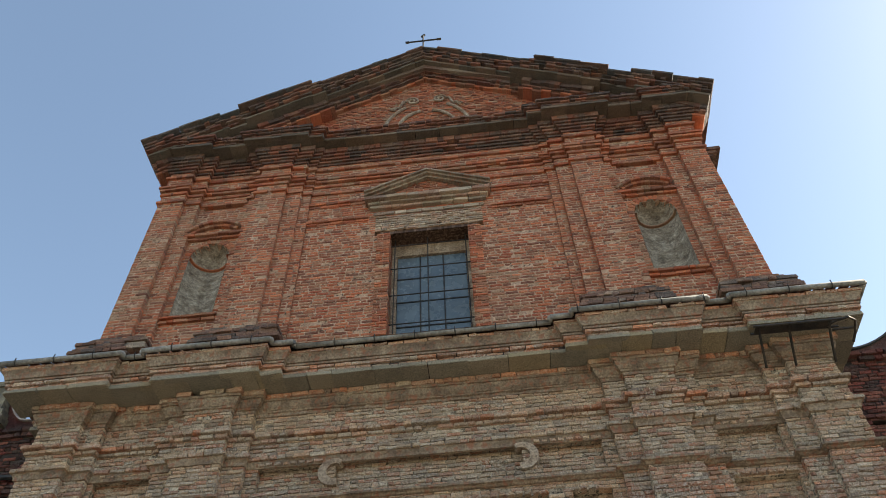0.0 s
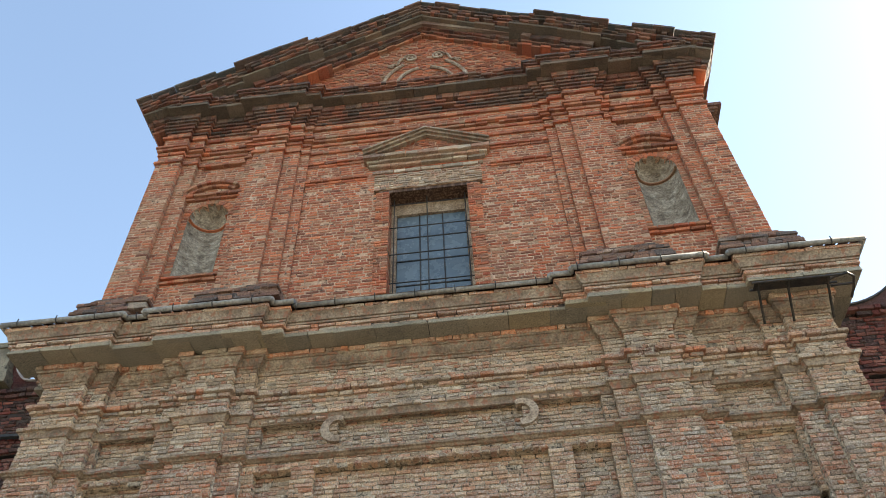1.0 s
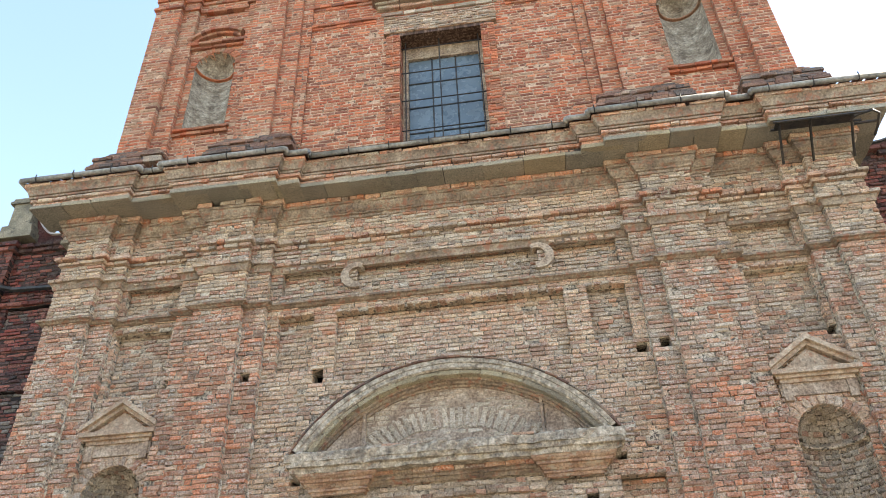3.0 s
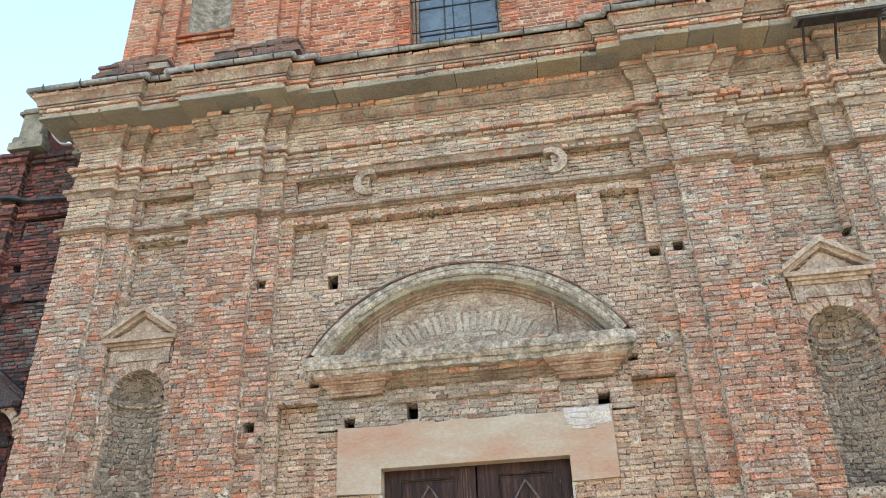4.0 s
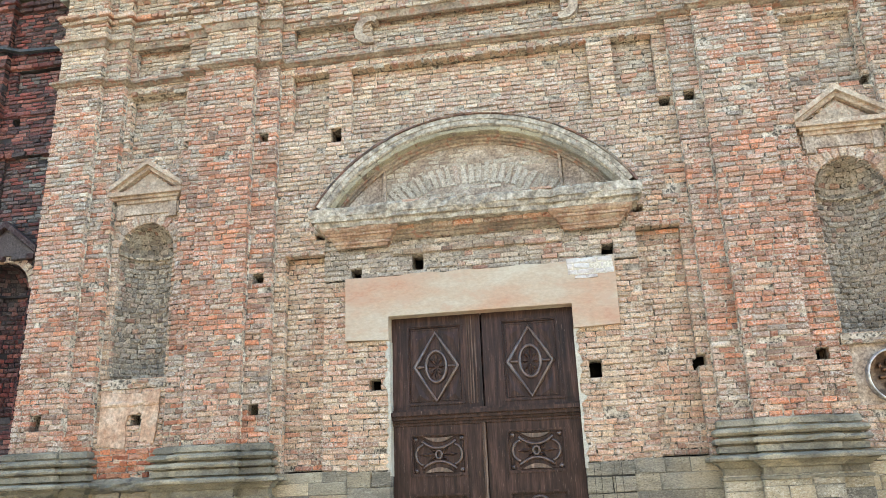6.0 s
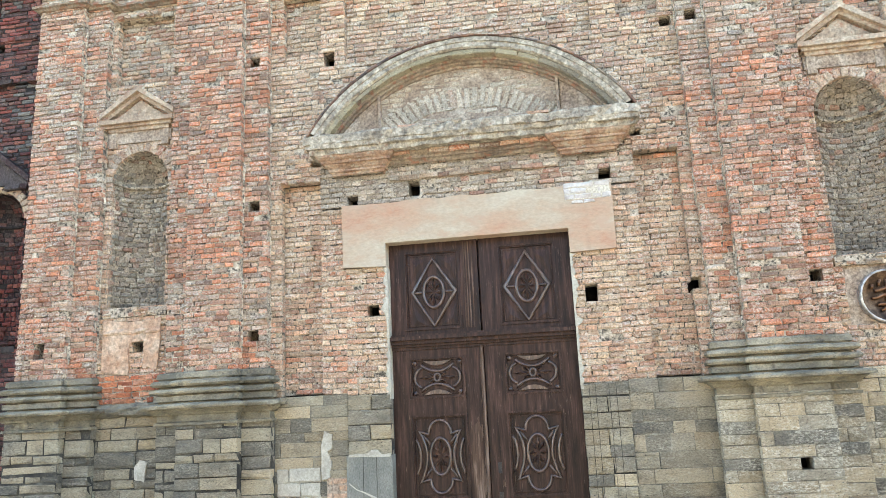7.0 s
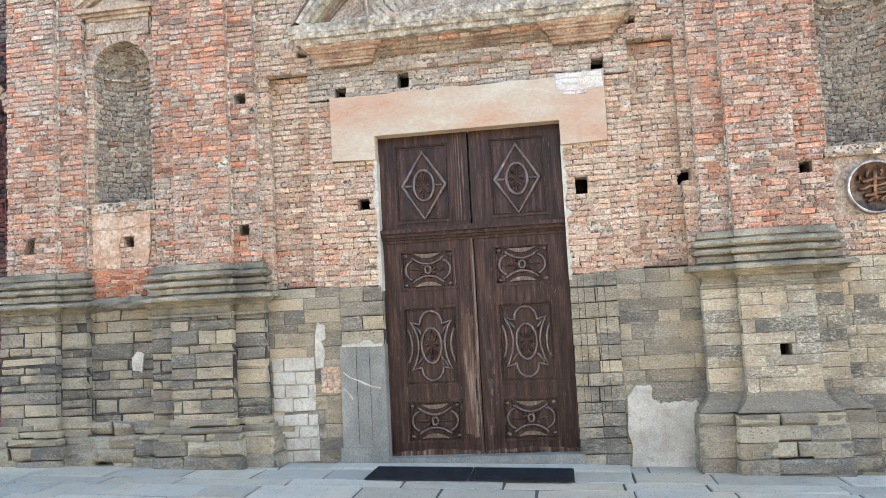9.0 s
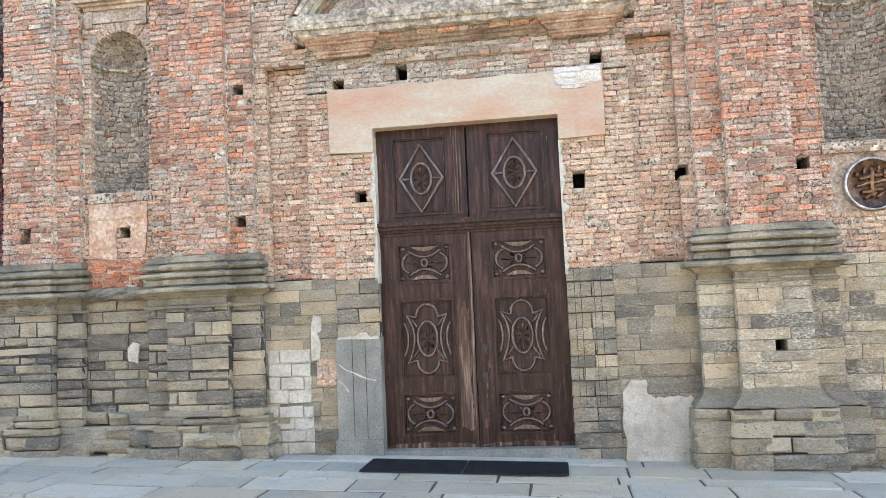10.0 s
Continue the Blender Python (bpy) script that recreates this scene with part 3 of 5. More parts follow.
def niche(cx, r, z0, spring, parent, brick, bed, course=0.072, ring_brick=None, plain=False):
    """A round niche: a half cylinder of curved courses under a quarter dome."""
    shell = Mesh()
    rr = r if plain else r + 0.028
    rows = [[(cx - rr * math.cos(math.pi * i / 16), rr * math.sin(math.pi * i / 16), z) for i in range(17)] for z in (z0, spring)]
    for k in range(1, 9):
        t = math.pi / 2 * k / 8
        rows.append([(cx - rr * math.cos(t) * math.cos(math.pi * i / 16), rr * math.cos(t) * math.sin(math.pi * i / 16), spring + rr * math.sin(t)) for i in range(17)])
    shell.loft(rows)
    shell.box(cx - r, cx + r, 0.0, r, z0 - 0.08, z0)
    body = part("niche", shell, bed, parent)
    courses = Mesh()
    n = 0 if plain else round((spring - z0) / course)
    for i in range(n):
        z = z0 + (spring - z0) * i / n
        a = -rng.uniform(0, 20)
        while a < 180:
            w = rng.choice((9, 12, 15, 19)) * 0.4 / r
            a0, a1 = max(a, 2), min(a + w, 178)
            if a1 - a0 > 4 and rng.random() > 0.03:
                p = Vector((cx - r * math.cos(radians(a0)), r * math.sin(radians(a0)), z))
                q = Vector((cx - r * math.cos(radians(a1)), r * math.sin(radians(a1)), z))
                d = (q - p)
                length = d.length
                d.normalize()
                nn = Vector((d.y, -d.x, 0))
                courses.block(p + nn * rng.uniform(-0.012, 0.006), d, nn, UP, length - 0.012, (spring - z0) / n - 0.012, 0.06, rng, 0.012, 0.009)
            a += w
    if not plain:
        part("niche_brickwork", courses, brick, body, kind="stuff")
    dome = Mesh()
    for k in range(0 if plain else 9):
        t0, t1 = math.pi / 2 * k / 9, math.pi / 2 * (k + 1) / 9
        a = -rng.uniform(0, 0.2)
        while a < math.pi:
            w = rng.choice((0.16, 0.26, 0.32, 0.2)) / max(0.15, math.cos(t0))
            e = rng.uniform(-0.012, 0.01)
            f = lambda a, t: (cx - (r + e) * math.cos(t) * math.cos(a), (r + e) * math.cos(t) * math.sin(a), spring + (r + e) * math.sin(t))
            j = lambda: rng.uniform(-0.02, 0.02)
            t2, a0, a1 = t0 + (t1 - t0) * 0.86, max(0.02, a), min(math.pi - 0.02, a + w - 0.03)
            if a1 - a0 > 0.05 and rng.random() > 0.04:
                dome.add([f(a0 + j(), t0 + j()), f(a1 + j(), t0 + j()), f(a1 + j(), t2 + j()), f(a0 + j(), t2 + j())], [(0, 1, 2, 3)])
            a += w
    if not plain:
        part("niche_head", dome, brick, body, kind="stuff")
    for i in range(15):
        a0 = 180 - 12 * i
        p0, p1 = [Vector((cx + r * math.cos(radians(t)), -0.008, spring + r * math.sin(radians(t)))) for t in (a0, a0 - 11.7)]
        d = (p1 - p0)
        length = d.length
        d.normalize()
        ring = Mesh()
        ring.block(p0, d, OUT, (-d.z, 0, d.x), length, 0.13 + rng.uniform(-0.015, 0.015), 0.09, rng, 0.01, 0.007)
        part("voussoir", ring, ring_brick or M_FRIEZE, body)
    lip = Mesh()
    lip.loft([[(cx - (r - 0.045 * k) * math.cos(math.pi * i / 16), (r - 0.045 * k) * math.sin(math.pi * i / 16), spring - 0.03 + zz) for i in range(17)] for k, zz in ((0, 0), (1, 0.01), (1, 0.035), (0, 0.05))])
    part("niche_string_course", lip, ring_brick or bed, body)
    return body


def small_gable(cx, w, z0, rise, y, material, parent, brick):
    """A little pediment on its own cornice."""
    q = Mesh()
    for k, (out, a, b) in enumerate(((0.05, 0, 0.05), (0.09, 0.05, 0.09), (0.14, 0.09, 0.15))):
        q.box(cx - w + 0.14 - out, cx + w - 0.14 + out, y - out, y + 0.05, z0 + a, z0 + b)
    body = part("aedicule_pediment", q, material, parent)
    t = Mesh()
    top = z0 + 0.15
    t.prism([(cx - w + 0.12, top), (cx + w - 0.12, top), (cx, top + rise * 0.82)], y - 0.02, y + 0.05)
    part("tympanum", t, brick, body)
    for s in (-1, 1):
        r = Mesh()
        for out, lo, hi in ((0.07, -0.03, 0.03), (0.13, 0.03, 0.10)):
            r.prism([(cx + s * w, top + lo), (cx + s * w, top + hi), (cx, top + rise + hi), (cx, top + rise + lo)], y - out, y + 0.03)
        part("raking_moulding", r, material, body)
    return body


for s in (-1, 1):
    niche(4.45 * s, 0.40, 3.3, 5.03, church, M_NICHE, M_MORTAR, 0.068)
    small_gable(4.47 * s, 0.53, 5.72, 0.36, 0.0, M_GABLE, church, M_GABLE)
    for e in (-1, 1):
        q = Mesh()
        q.box(4.47 * s + e * 0.38 - 0.05, 4.47 * s + e * 0.38 + 0.05, -0.035, 0.03, 5.5, 5.72)
        part("pediment_bracket", q, M_SANDY, church)
    q = Mesh()
    q.box(4.47 * s - 0.46, 4.47 * s + 0.46, -0.02, 0.03, 5.56, 5.72)
    part("pediment_frieze", q, M_SANDY, church)

# pilasters of the lower storey
for s in (-1, 1):
    for name, x0, x1, y in (("pilaster_strip", 2.62, 2.94, -0.11), ("pilaster", 2.94, 3.65, -0.22), ("pilaster_strip", 3.65, 3.95, -0.11), ("pilaster_strip", 4.95, 5.27, -0.11), ("pilaster", 5.27, 5.93, -0.22)):
        a, b = sorted((s * x0, s * x1))
        W = Masonry()
        W.lay(a, b, 2.44, 7.6, y, holes, deep=0.125, back=0.27, uneven=0.01)
        W.build(name, M_PILASTER, M_MORTAR, church, near=lambda x, z: True)
        W = Masonry()
        W.lay(a, b, 7.6, 9.3, y, (), deep=0.125, back=0.27, uneven=0.01)
        W.build(name + "_head", M_FRIEZE, M_MORTAR, church)

# lime fillets left standing in the corners between pilasters and strips
for s in (-1, 1):
    for x, y, e in ((2.62, 0.0, -1), (2.94, -0.11, -1), (4.95, 0.0, -1), (5.27, -0.11, -1), (3.65, -0.11, 1), (3.95, 0.0, 1)):
        q = Mesh()
        n = 40
        ws = [max(0.002, rng.gauss(0.010, 0.010)) for _ in range(n)]
        q.loft([[(s * x, y - w, 2.5 + 5.0 * i / n), (s * (x + e * w), y + 0.001, 2.5 + 5.0 * i / n)] for i, w in enumerate(ws)])
        part("mortar_fillet", q, M_MORTAR, church)

# string courses and the main cornice, which break forward over the pilasters
PF, PE = spread(LOWER), spread(LOWER_EAVES)
worn([(-0.02, 7.555), (0.03, 7.565), (0.055, 7.585), (0.09, 7.595), (0.095, 7.625), (0.06, 7.635), (-0.02, 7.645)], PF, "string_course", M_CORNICE)
worn([(-0.02, 8.165), (0.02, 8.17), (0.03, 8.21), (0.05, 8.25), (0.055, 8.268), (-0.02, 8.27)], PF, "string_course", M_CORNICE)
for z0, z1, out, mt in ((8.27, 8.335, 0.09, M_FRIEZE), (8.60, 8.665, 0.035, M_FRIEZE), (8.67, 8.735, 0.085, M_PILASTER)):
    Masonry().row(PF, out, z0, z1, (0.115, 0.12, 0.225), deep=0.18, gaps=0.05, uneven=0.008, joint=0.014).build("string_course", mt, M_MORTAR, church, wobble=0.006)
worn([(-0.02, 9.08), (0.015, 9.085), (0.02, 9.13), (0.045, 9.14), (0.05, 9.165), (0.06, 9.17), (0.085, 9.20), (0.105, 9.25), (0.11, 9.29), (0.13, 9.295), (0.132, 9.335), (-0.02, 9.34)], PF, "bed_moulding", M_CORNICE, 0.007, 0.08)
Masonry().row(PF, 0.155, 9.335, 9.42, (0.25, 0.125), deep=0.24, gaps=0.03, uneven=0.01).build("bed_moulding_brick", M_PILASTER, M_MORTAR, church)
Masonry().row(PE, 0.48, 9.42, 9.495, (0.45, 0.6, 0.38, 0.52), deep=0.6, gaps=0.0, uneven=0.012, joint=0.008).build("cornice_slab", M_SLAB, M_MORTAR, church, "grey stone slabs of the main cornice")
for z0, z1, out, mt in ((9.495, 9.555, 0.46, M_PILASTER), (9.555, 9.615, 0.50, M_PILASTER), (9.80, 9.86, 0.60, M_PILASTER)):
    Masonry().row(PE, out, z0, z1, (0.25, 0.3, 0.125), deep=0.5, gaps=0.008, uneven=0.008).build("cornice_course", mt, M_MORTAR, church)
q = Mesh()
q.sweep([(0.3, 9.615), (0.515, 9.615), (0.52, 9.645), (0.50, 9.65), (0.50, 9.66), (0.53, 9.665), (0.54, 9.70), (0.56, 9.75), (0.585, 9.79), (0.585, 9.80), (0.2, 9.805)], PE)
part("cornice_cyma", q, M_CORNICE, church)
fill = Mesh()
fill.box(-6.2, 6.2, -0.45, 1.5, 9.46, 9.84)
part("cornice_core", fill, M_MORTAR_DARK, church)

# gutter
gut = Mesh()
gl = offset(PE, 0.65)
for (ax, ay), (bx, by) in zip(gl, gl[1:]):
    if (Vector((ax, ay)) - Vector((bx, by))).length > 0.02:
        gut.tube([(ax, ay, 9.89), ((ax + bx) / 2, (ay + by) / 2, 9.887 + rng.uniform(-0.006, 0.006)), (bx, by, 9.89)], 0.042, sides=10)
gutter = part("gutter", gut, M_ZINC, church, "grey zinc gutter along the cornice", smooth=True)
for x in [-6.3 + 0.62 * i for i in range(21)]:
    for (ax, ay), (bx, by) in zip(gl, gl[1:]):
        if ax < x < bx and by == ay:
            q = Mesh()
            q.tube([(x, ay + 0.07, 9.86), (x, ay - 0.02, 9.83), (x, ay - 0.055, 9.87), (x, ay - 0.05, 9.94)], 0.009)
            part("gutter_hook", q, M_IRON, gutter)

# tiles over the cornice
q = Mesh()
for (ax, ay), (bx, by) in zip(gl, gl[1:]):
    if abs(by - ay) < 1e-6:
        x = ax
        while x < bx:
            q.tube([(x + 0.08, ay + 0.05, 9.95), (x + 0.08, ay + 0.5, 10.10 + rng.uniform(-0.015, 0.015)), (x + 0.08, 0.3, 10.4)], 0.075, sides=8, flat=0.5)
            x += 0.185
part("roof_tiles", q, M_TILE, church, "row of old clay tiles above the gutter", kind="stuff")
q = Mesh()
q.add([(-6.5, -0.7, 9.9), (6.5, -0.7, 9.9), (6.5, 0.4, 10.35), (-6.5, 0.4, 10.35)], [(0, 1, 2, 3)])
q.add([(-6.5, -0.7, 9.9), (-6.5, 1.6, 9.9), (-5.4, 1.6, 10.4), (-5.4, 0.4, 10.35)], [(0, 1, 2, 3)])
q.add([(6.5, -0.7, 9.9), (6.5, 1.6, 9.9), (5.4, 1.6, 10.4), (5.4, 0.4, 10.35)], [(0, 1, 2, 3)])
part("cornice_roof", q, M_TILE, church)

# ---- upper storey ----
U = 0.08
UW = dict(course=0.073, joint=0.018, lengths=(0.23, 0.11, 0.22, 0.24, 0.16), bed=0.010, uneven=0.007)
UPPER = [(2.45, 0), (2.45, -0.05), (2.64, -0.05), (2.64, -0.13), (2.95, -0.13), (2.95, -0.22), (3.58, -0.22), (3.58, -0.11), (3.75, -0.11), (3.75, 0), (4.82, 0), (4.82, -0.11), (5.13, -0.11), (5.13, -0.22), (5.65, -0.22), (5.65, 3.6)]
UPPER_EAVES = [(2.64, 0), (2.64, -0.13), (2.95, -0.13), (2.95, -0.22), (3.58, -0.22), (3.58, -0.11), (5.13, -0.11), (5.13, -0.22), (5.65, -0.22), (5.65, 3.6)]
move = lambda line: [(x + U, y) for x, y in line]
UF, UE = move(spread(UPPER)), move(spread(UPPER_EAVES))
core = Mesh()
core.box(U - 5.6, U - 0.80, 0.44, 1.2, 9.4, 16.4)
core.box(U + 0.80, U + 5.6, 0.44, 1.2, 9.4, 16.4)
core.box(U - 0.9, U + 0.9, 0.44, 1.2, 13.4, 16.4)
core.box(U - 0.9, U + 0.9, 0.44, 1.2, 9.4, 10.4)
core.box(U - 0.9, U + 0.9, 1.2, 1.3, 9.4, 16.4)
core.box(U - 5.6, U - 5.0, 1.2, 16, 9.4, 16.3)
core.box(U + 5.0, U + 5.6, 1.2, 16, 9.4, 16.3)
part("inner_wall", core, M_MORTAR_DARK, church)
win = rect(U - 0.75, U + 0.75, 10.4, 13.28)
lint = rect(U - 1.05, U + 1.05, 13.27, 13.82)
W = Masonry()
W.lay(U - 2.45, U + 2.45, 10.1, 15.95, 0.0, [win, lint], back=0.46, deep=0.3, **UW)
W.build("upper_wall", M_UPPER, M_MORTAR_UP, church, near=lambda x, z: True, wobble=0.0035)
NU = 4.29
for s in (-1, 1):
    cx = U + NU * s
    a, b = sorted((U + s * 3.75, U + s * 4.82))
    W = Masonry()
    W.lay(a, b, 10.1, 15.95, 0.0, [arched(cx, 0.39, 11.47, 13.12), rect(cx - 0.42, cx + 0.40, 14.62, 14.86)], back=0.45, **UW)
    W.lay(cx - 0.42, cx + 0.40, 14.62, 14.86, 0.05, (), back=0.45)
    W.build("upper_niche_bay", M_UPPER, M_MORTAR_UP, church, near=lambda x, z: True, wobble=0.0035)
    niche(cx, 0.39, 11.47, 13.12, church, M_FRIEZE, M_FLAKED, 0.072, M_UPPER, True)
    q = Masonry()
    q.row([(cx - 0.60, 0), (cx + 0.60, 0)], 0.05, 11.33, 11.40, (0.12, 0.25)).row([(cx - 0.62, 0), (cx + 0.62, 0)], 0.10, 11.40, 11.46, (0.12, 0.25))
    q.build("niche_sill", M_UPPER, M_MORTAR_UP, church)
    # segmental hood
    q = Masonry()
    q.row([(cx - 0.58, 0), (cx + 0.58, 0)], 0.06, 13.62, 13.68).row([(cx - 0.60, 0), (cx + 0.60, 0)], 0.12, 13.68, 13.75)
    hood = q.build("niche_hood", M_UPPER, M_MORTAR_UP, church)
    for r0, r1, out in ((0.71, 0.78, 0.07), (0.78, 0.85, 0.13)):
        for i in range(12):
            a0 = 138 - 7 * i
            p0, p1 = [Vector((cx + r0 * math.cos(radians(t)), -out, 13.28 + r0 * math.sin(radians(t)))) for t in (a0, a0 - 6.7)]
            d = p1 - p0
            length = d.length
            d.normalize()
            q = Mesh()
            q.block(p0, d, OUT, (-d.z, 0, d.x), length, r1 - r0, out + 0.05, rng)
            part("hood_brick", q, M_UPPER, church)
    for name, x0, x1, y in (("upper_strip", 2.45, 2.64, -0.05), ("upper_strip", 2.64, 2.95, -0.13), ("upper_pilaster", 2.95, 3.58, -0.22), ("upper_strip", 3.58, 3.75, -0.11), ("upper_strip", 4.82, 5.13, -0.11), ("upper_pilaster", 5.13, 5.65, -0.22)):
        a, b = sorted((U + s * x0, U + s * x1))
        W = Masonry()
        W.lay(a, b, 10.1, 15.95, y, (), deep=0.125, back=0.45, **UW)
        W.build(name, M_UPPER, M_MORTAR_UP, church, wobble=0.0035, near=(lambda x, z: z < 13.5) if name == "upper_pilaster" else None)
    for x0, x1 in ((2.64, 3.72), (4.85, 5.72)):
        a, b = sorted((U + s * x0, U + s * x1))
        q = Masonry()
        for i, (e, z) in enumerate(((0.26, 10.38), (0.24, 10.45), (0.20, 10.52), (0.22, 10.59), (0.15, 10.66), (0.10, 10.73), (0.06, 10.80))):
            q.row([(a - e + 0.05, 0.2), (a - e + 0.05, -0.2 - e), (b + e - 0.05, -0.2 - e), (b + e - 0.05, 0.2)], 0, z, z + 0.07, (0.25, 0.12), uneven=0.02, gaps=0.03, deep=0.3)
        q.build("pilaster_base", M_TILE, M_MORTAR_DARK, church)

# bands beside the window, capitals, upper cornice
for a, b in ((-2.45, -1.2), (1.25, 2.45)):
    for z in (13.80, 14.38):
        Masonry().row([(U + a, 0), (U + b, 0)], 0.05, z, z + 0.07, (0.12, 0.25)).row([(U + a, 0), (U + b, 0)], 0.02, z - 0.07, z, (0.12, 0.25)).build("wall_band", M_UPPER, M_MORTAR_UP, church)
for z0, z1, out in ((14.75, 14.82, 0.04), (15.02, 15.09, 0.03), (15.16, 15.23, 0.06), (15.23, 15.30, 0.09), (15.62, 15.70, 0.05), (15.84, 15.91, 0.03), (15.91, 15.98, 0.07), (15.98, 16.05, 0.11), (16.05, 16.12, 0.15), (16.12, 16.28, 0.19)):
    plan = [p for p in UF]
    Masonry().row(plan, out, z0, z1, (0.12, 0.25), deep=0.3, gaps=0.015, uneven=0.005, joint=0.008).build("upper_moulding", M_UPPER_DARK if z0 > 15.8 else M_UPPER, M_MORTAR_UP, church, bevel=0.006, wobble=0.003)
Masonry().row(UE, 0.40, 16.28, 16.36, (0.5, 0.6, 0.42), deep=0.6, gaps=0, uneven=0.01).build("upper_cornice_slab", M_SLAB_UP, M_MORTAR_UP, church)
for z0, z1, out, mt in ((16.36, 16.42, 0.40, M_UPPER_DARK), (16.42, 16.48, 0.45, M_UPPER_DARK), (16.48, 16.55, 0.49, M_UPPER_DARK)):
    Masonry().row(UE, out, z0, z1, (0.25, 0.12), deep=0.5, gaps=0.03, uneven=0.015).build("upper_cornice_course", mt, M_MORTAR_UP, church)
fill = Mesh()
fill.box(U - 5.9, U + 5.9, -0.35, 1.4, 16.32, 16.5)
part("cornice_core", fill, M_MORTAR_DARK, church)

q = Mesh()
for w, z0, z1 in ((5.72, 14.80, 14.88), (5.80, 14.88, 14.96), (5.88, 14.96, 15.04), (5.96, 15.04, 15.11), (6.05, 15.11, 15.19), (6.14, 15.19, 15.28)):
    q.box(U + 5.6, U + w, 0.3 - (w - 5.75) * 0.4, 0.85, z0, z1)
part("side_moulding", q, M_UPPER_DARK, church)

# pediment
APEX, EAVE, TAN_R = 19.95, 16.55, 0.545
W = Masonry()


def above_rake(z):
    w = (APEX - 0.3 - z) / TAN_R
    return [(-20, U - w), (U + w, 20)] if w > 0 else [(-20, 20)]


W.lay(U - 5.3, U + 5.3, 16.5, 19.5, 0.0, [above_rake, rect(U - 1.95, U - 1.8, 16.75, 16.87), rect(U - 1.15, U - 1.0, 16.78, 16.9), rect(U + 2.3, U + 2.42, 17.2, 17.3)], back=0.4)
W.build("tympanum", M_UPPER, M_MORTAR_UP, church)
ca = math.cos(math.atan(TAN_R))
sa = math.sin(math.atan(TAN_R))
for s in (-1, 1):
    body = None
    for t0, t1, out, mt, ls, nm in ((-0.06, 0.0, 0.64, M_SLATE, (0.5, 0.7, 0.4), "coping_slate"), (0.0, 0.08, 0.57, M_UPPER_DARK, (0.25, 0.12), "raking_brick"), (0.08, 0.15, 0.53, M_UPPER_DARK, (0.25, 0.12), "raking_brick"), (0.15, 0.22, 0.49, M_UPPER_DARK, (0.25, 0.12), "raking_brick"),
                                    (0.22, 0.30, 0.42, M_SLAB_UP, (0.5, 0.6, 0.4), "raking_slab"), (0.30, 0.45, 0.22, M_UPPER_DARK, (0.25, 0.12), "raking_brick"), (0.45, 0.52, 0.15, M_UPPER_DARK, (0.25, 0.12), "raking_brick"), (0.52, 0.60, 0.09, M_UPPER, (0.25, 0.12), "raking_brick")):
        dist, full = 0.0, 6.33 / ca
        d = Vector((s * ca, 0, -sa))
        u = Vector((s * sa, 0, ca))
        while dist < full:
            w = rng.choice(ls) * rng.uniform(0.9, 1.1)
            w = min(w, full - dist) if full - dist > 0.05 else full - dist
            xm = (dist + w / 2) * ca
            extra = 0.0 if xm < 2.55 else 0.2 if xm < 4.05 else 0.1 if xm < 4.75 else 0.2
            o = Vector((U, -out - extra, APEX)) + d * dist - u * (t1 + rng.uniform(0, 0.008) - (-0.14 if extra > 0.15 else -0.10 if extra > 0 else 0) + (0.06 if xm > 4.4 else 0))
            if nm == "coping_slate":
                o += u * rng.uniform(-0.02, 0.035)
            h = t1 - t0 - 0.006
            if rng.random() > (0.06 if out > 0.45 and mt == M_UPPER_DARK else 0):
                q = Mesh()
                q.block(o + Vector((0, rng.uniform(-0.02, 0.02), 0)), d, OUT, u, w - 0.006, h, out + extra + 0.1, rng, 0.006, 0.007)
                part(nm, q, mt, church)
            dist += w
    roof = Mesh()
    roof.prism([(U, APEX - 0.02), (U + s * 6.25, APEX - 0.02 - 6.25 * TAN_R), (U + s * 6.25, APEX - 0.15 - 6.25 * TAN_R), (U, APEX - 0.5)], -0.3, 16)
    part("roof", roof, M_TILE, church)
q = Mesh()
q.tube([(U, -0.45, APEX - 0.1), (U, -0.45, APEX + 1.05)], 0.022)
q.tube([(U - 0.42, -0.45, APEX + 0.74), (U + 0.42, -0.45, APEX + 0.74)], 0.022)
for p, dx, dz in (((U, 1.05), 0.04, 0.05), ((U - 0.42, 0.74), 0.05, 0.03), ((U + 0.42, 0.74), 0.05, 0.03)):
    q.tube([(p[0] - dx, -0.45, APEX + p[1] - (dz if dx < 0.05 else 0)), (p[0] + dx, -0.45, APEX + p[1] + (dz if dx < 0.05 else 0))], 0.032)
cross = part("cross", q, M_IRON, None, "dark wrought iron cross on top of the gable")
tagged(cross, category="cross")
# stucco medallion in the pediment
q = Mesh()
for r, n in ((1.02, 22), (0.70, 18)):
    for sgn in (-1, 1):
        q.tube([(U + sgn * r * 0.98 * math.cos(radians(a)), -0.02, 17.0 + r * 1.15 * math.sin(radians(a))) for a in range(0, 62 if r > 0.9 else 80, 6)], 0.045, flat=0.8)
for sgn in (-1, 1):
    q.tube([(U + sgn * (0.33 + 0.17 * (1 - i / 20) * math.cos(i * 0.65)), -0.02, 18.30 + 0.17 * (1 - i / 20) * math.sin(i * 0.65)) for i in range(18)], 0.03)
    q.tube([(U + sgn * (0.52 + 0.25 * i / 10), -0.02, 18.30 - 0.35 * i / 10 + 0.06 * math.sin(i * 0.9)) for i in range(11)], 0.035)
    q.tube([(U + sgn * (0.80 + 0.07 * (1 - i / 14) * math.cos(i * 0.6)), -0.02, 17.98 + 0.07 * (1 - i / 14) * math.sin(i * 0.6)) for i in range(14)], 0.025)
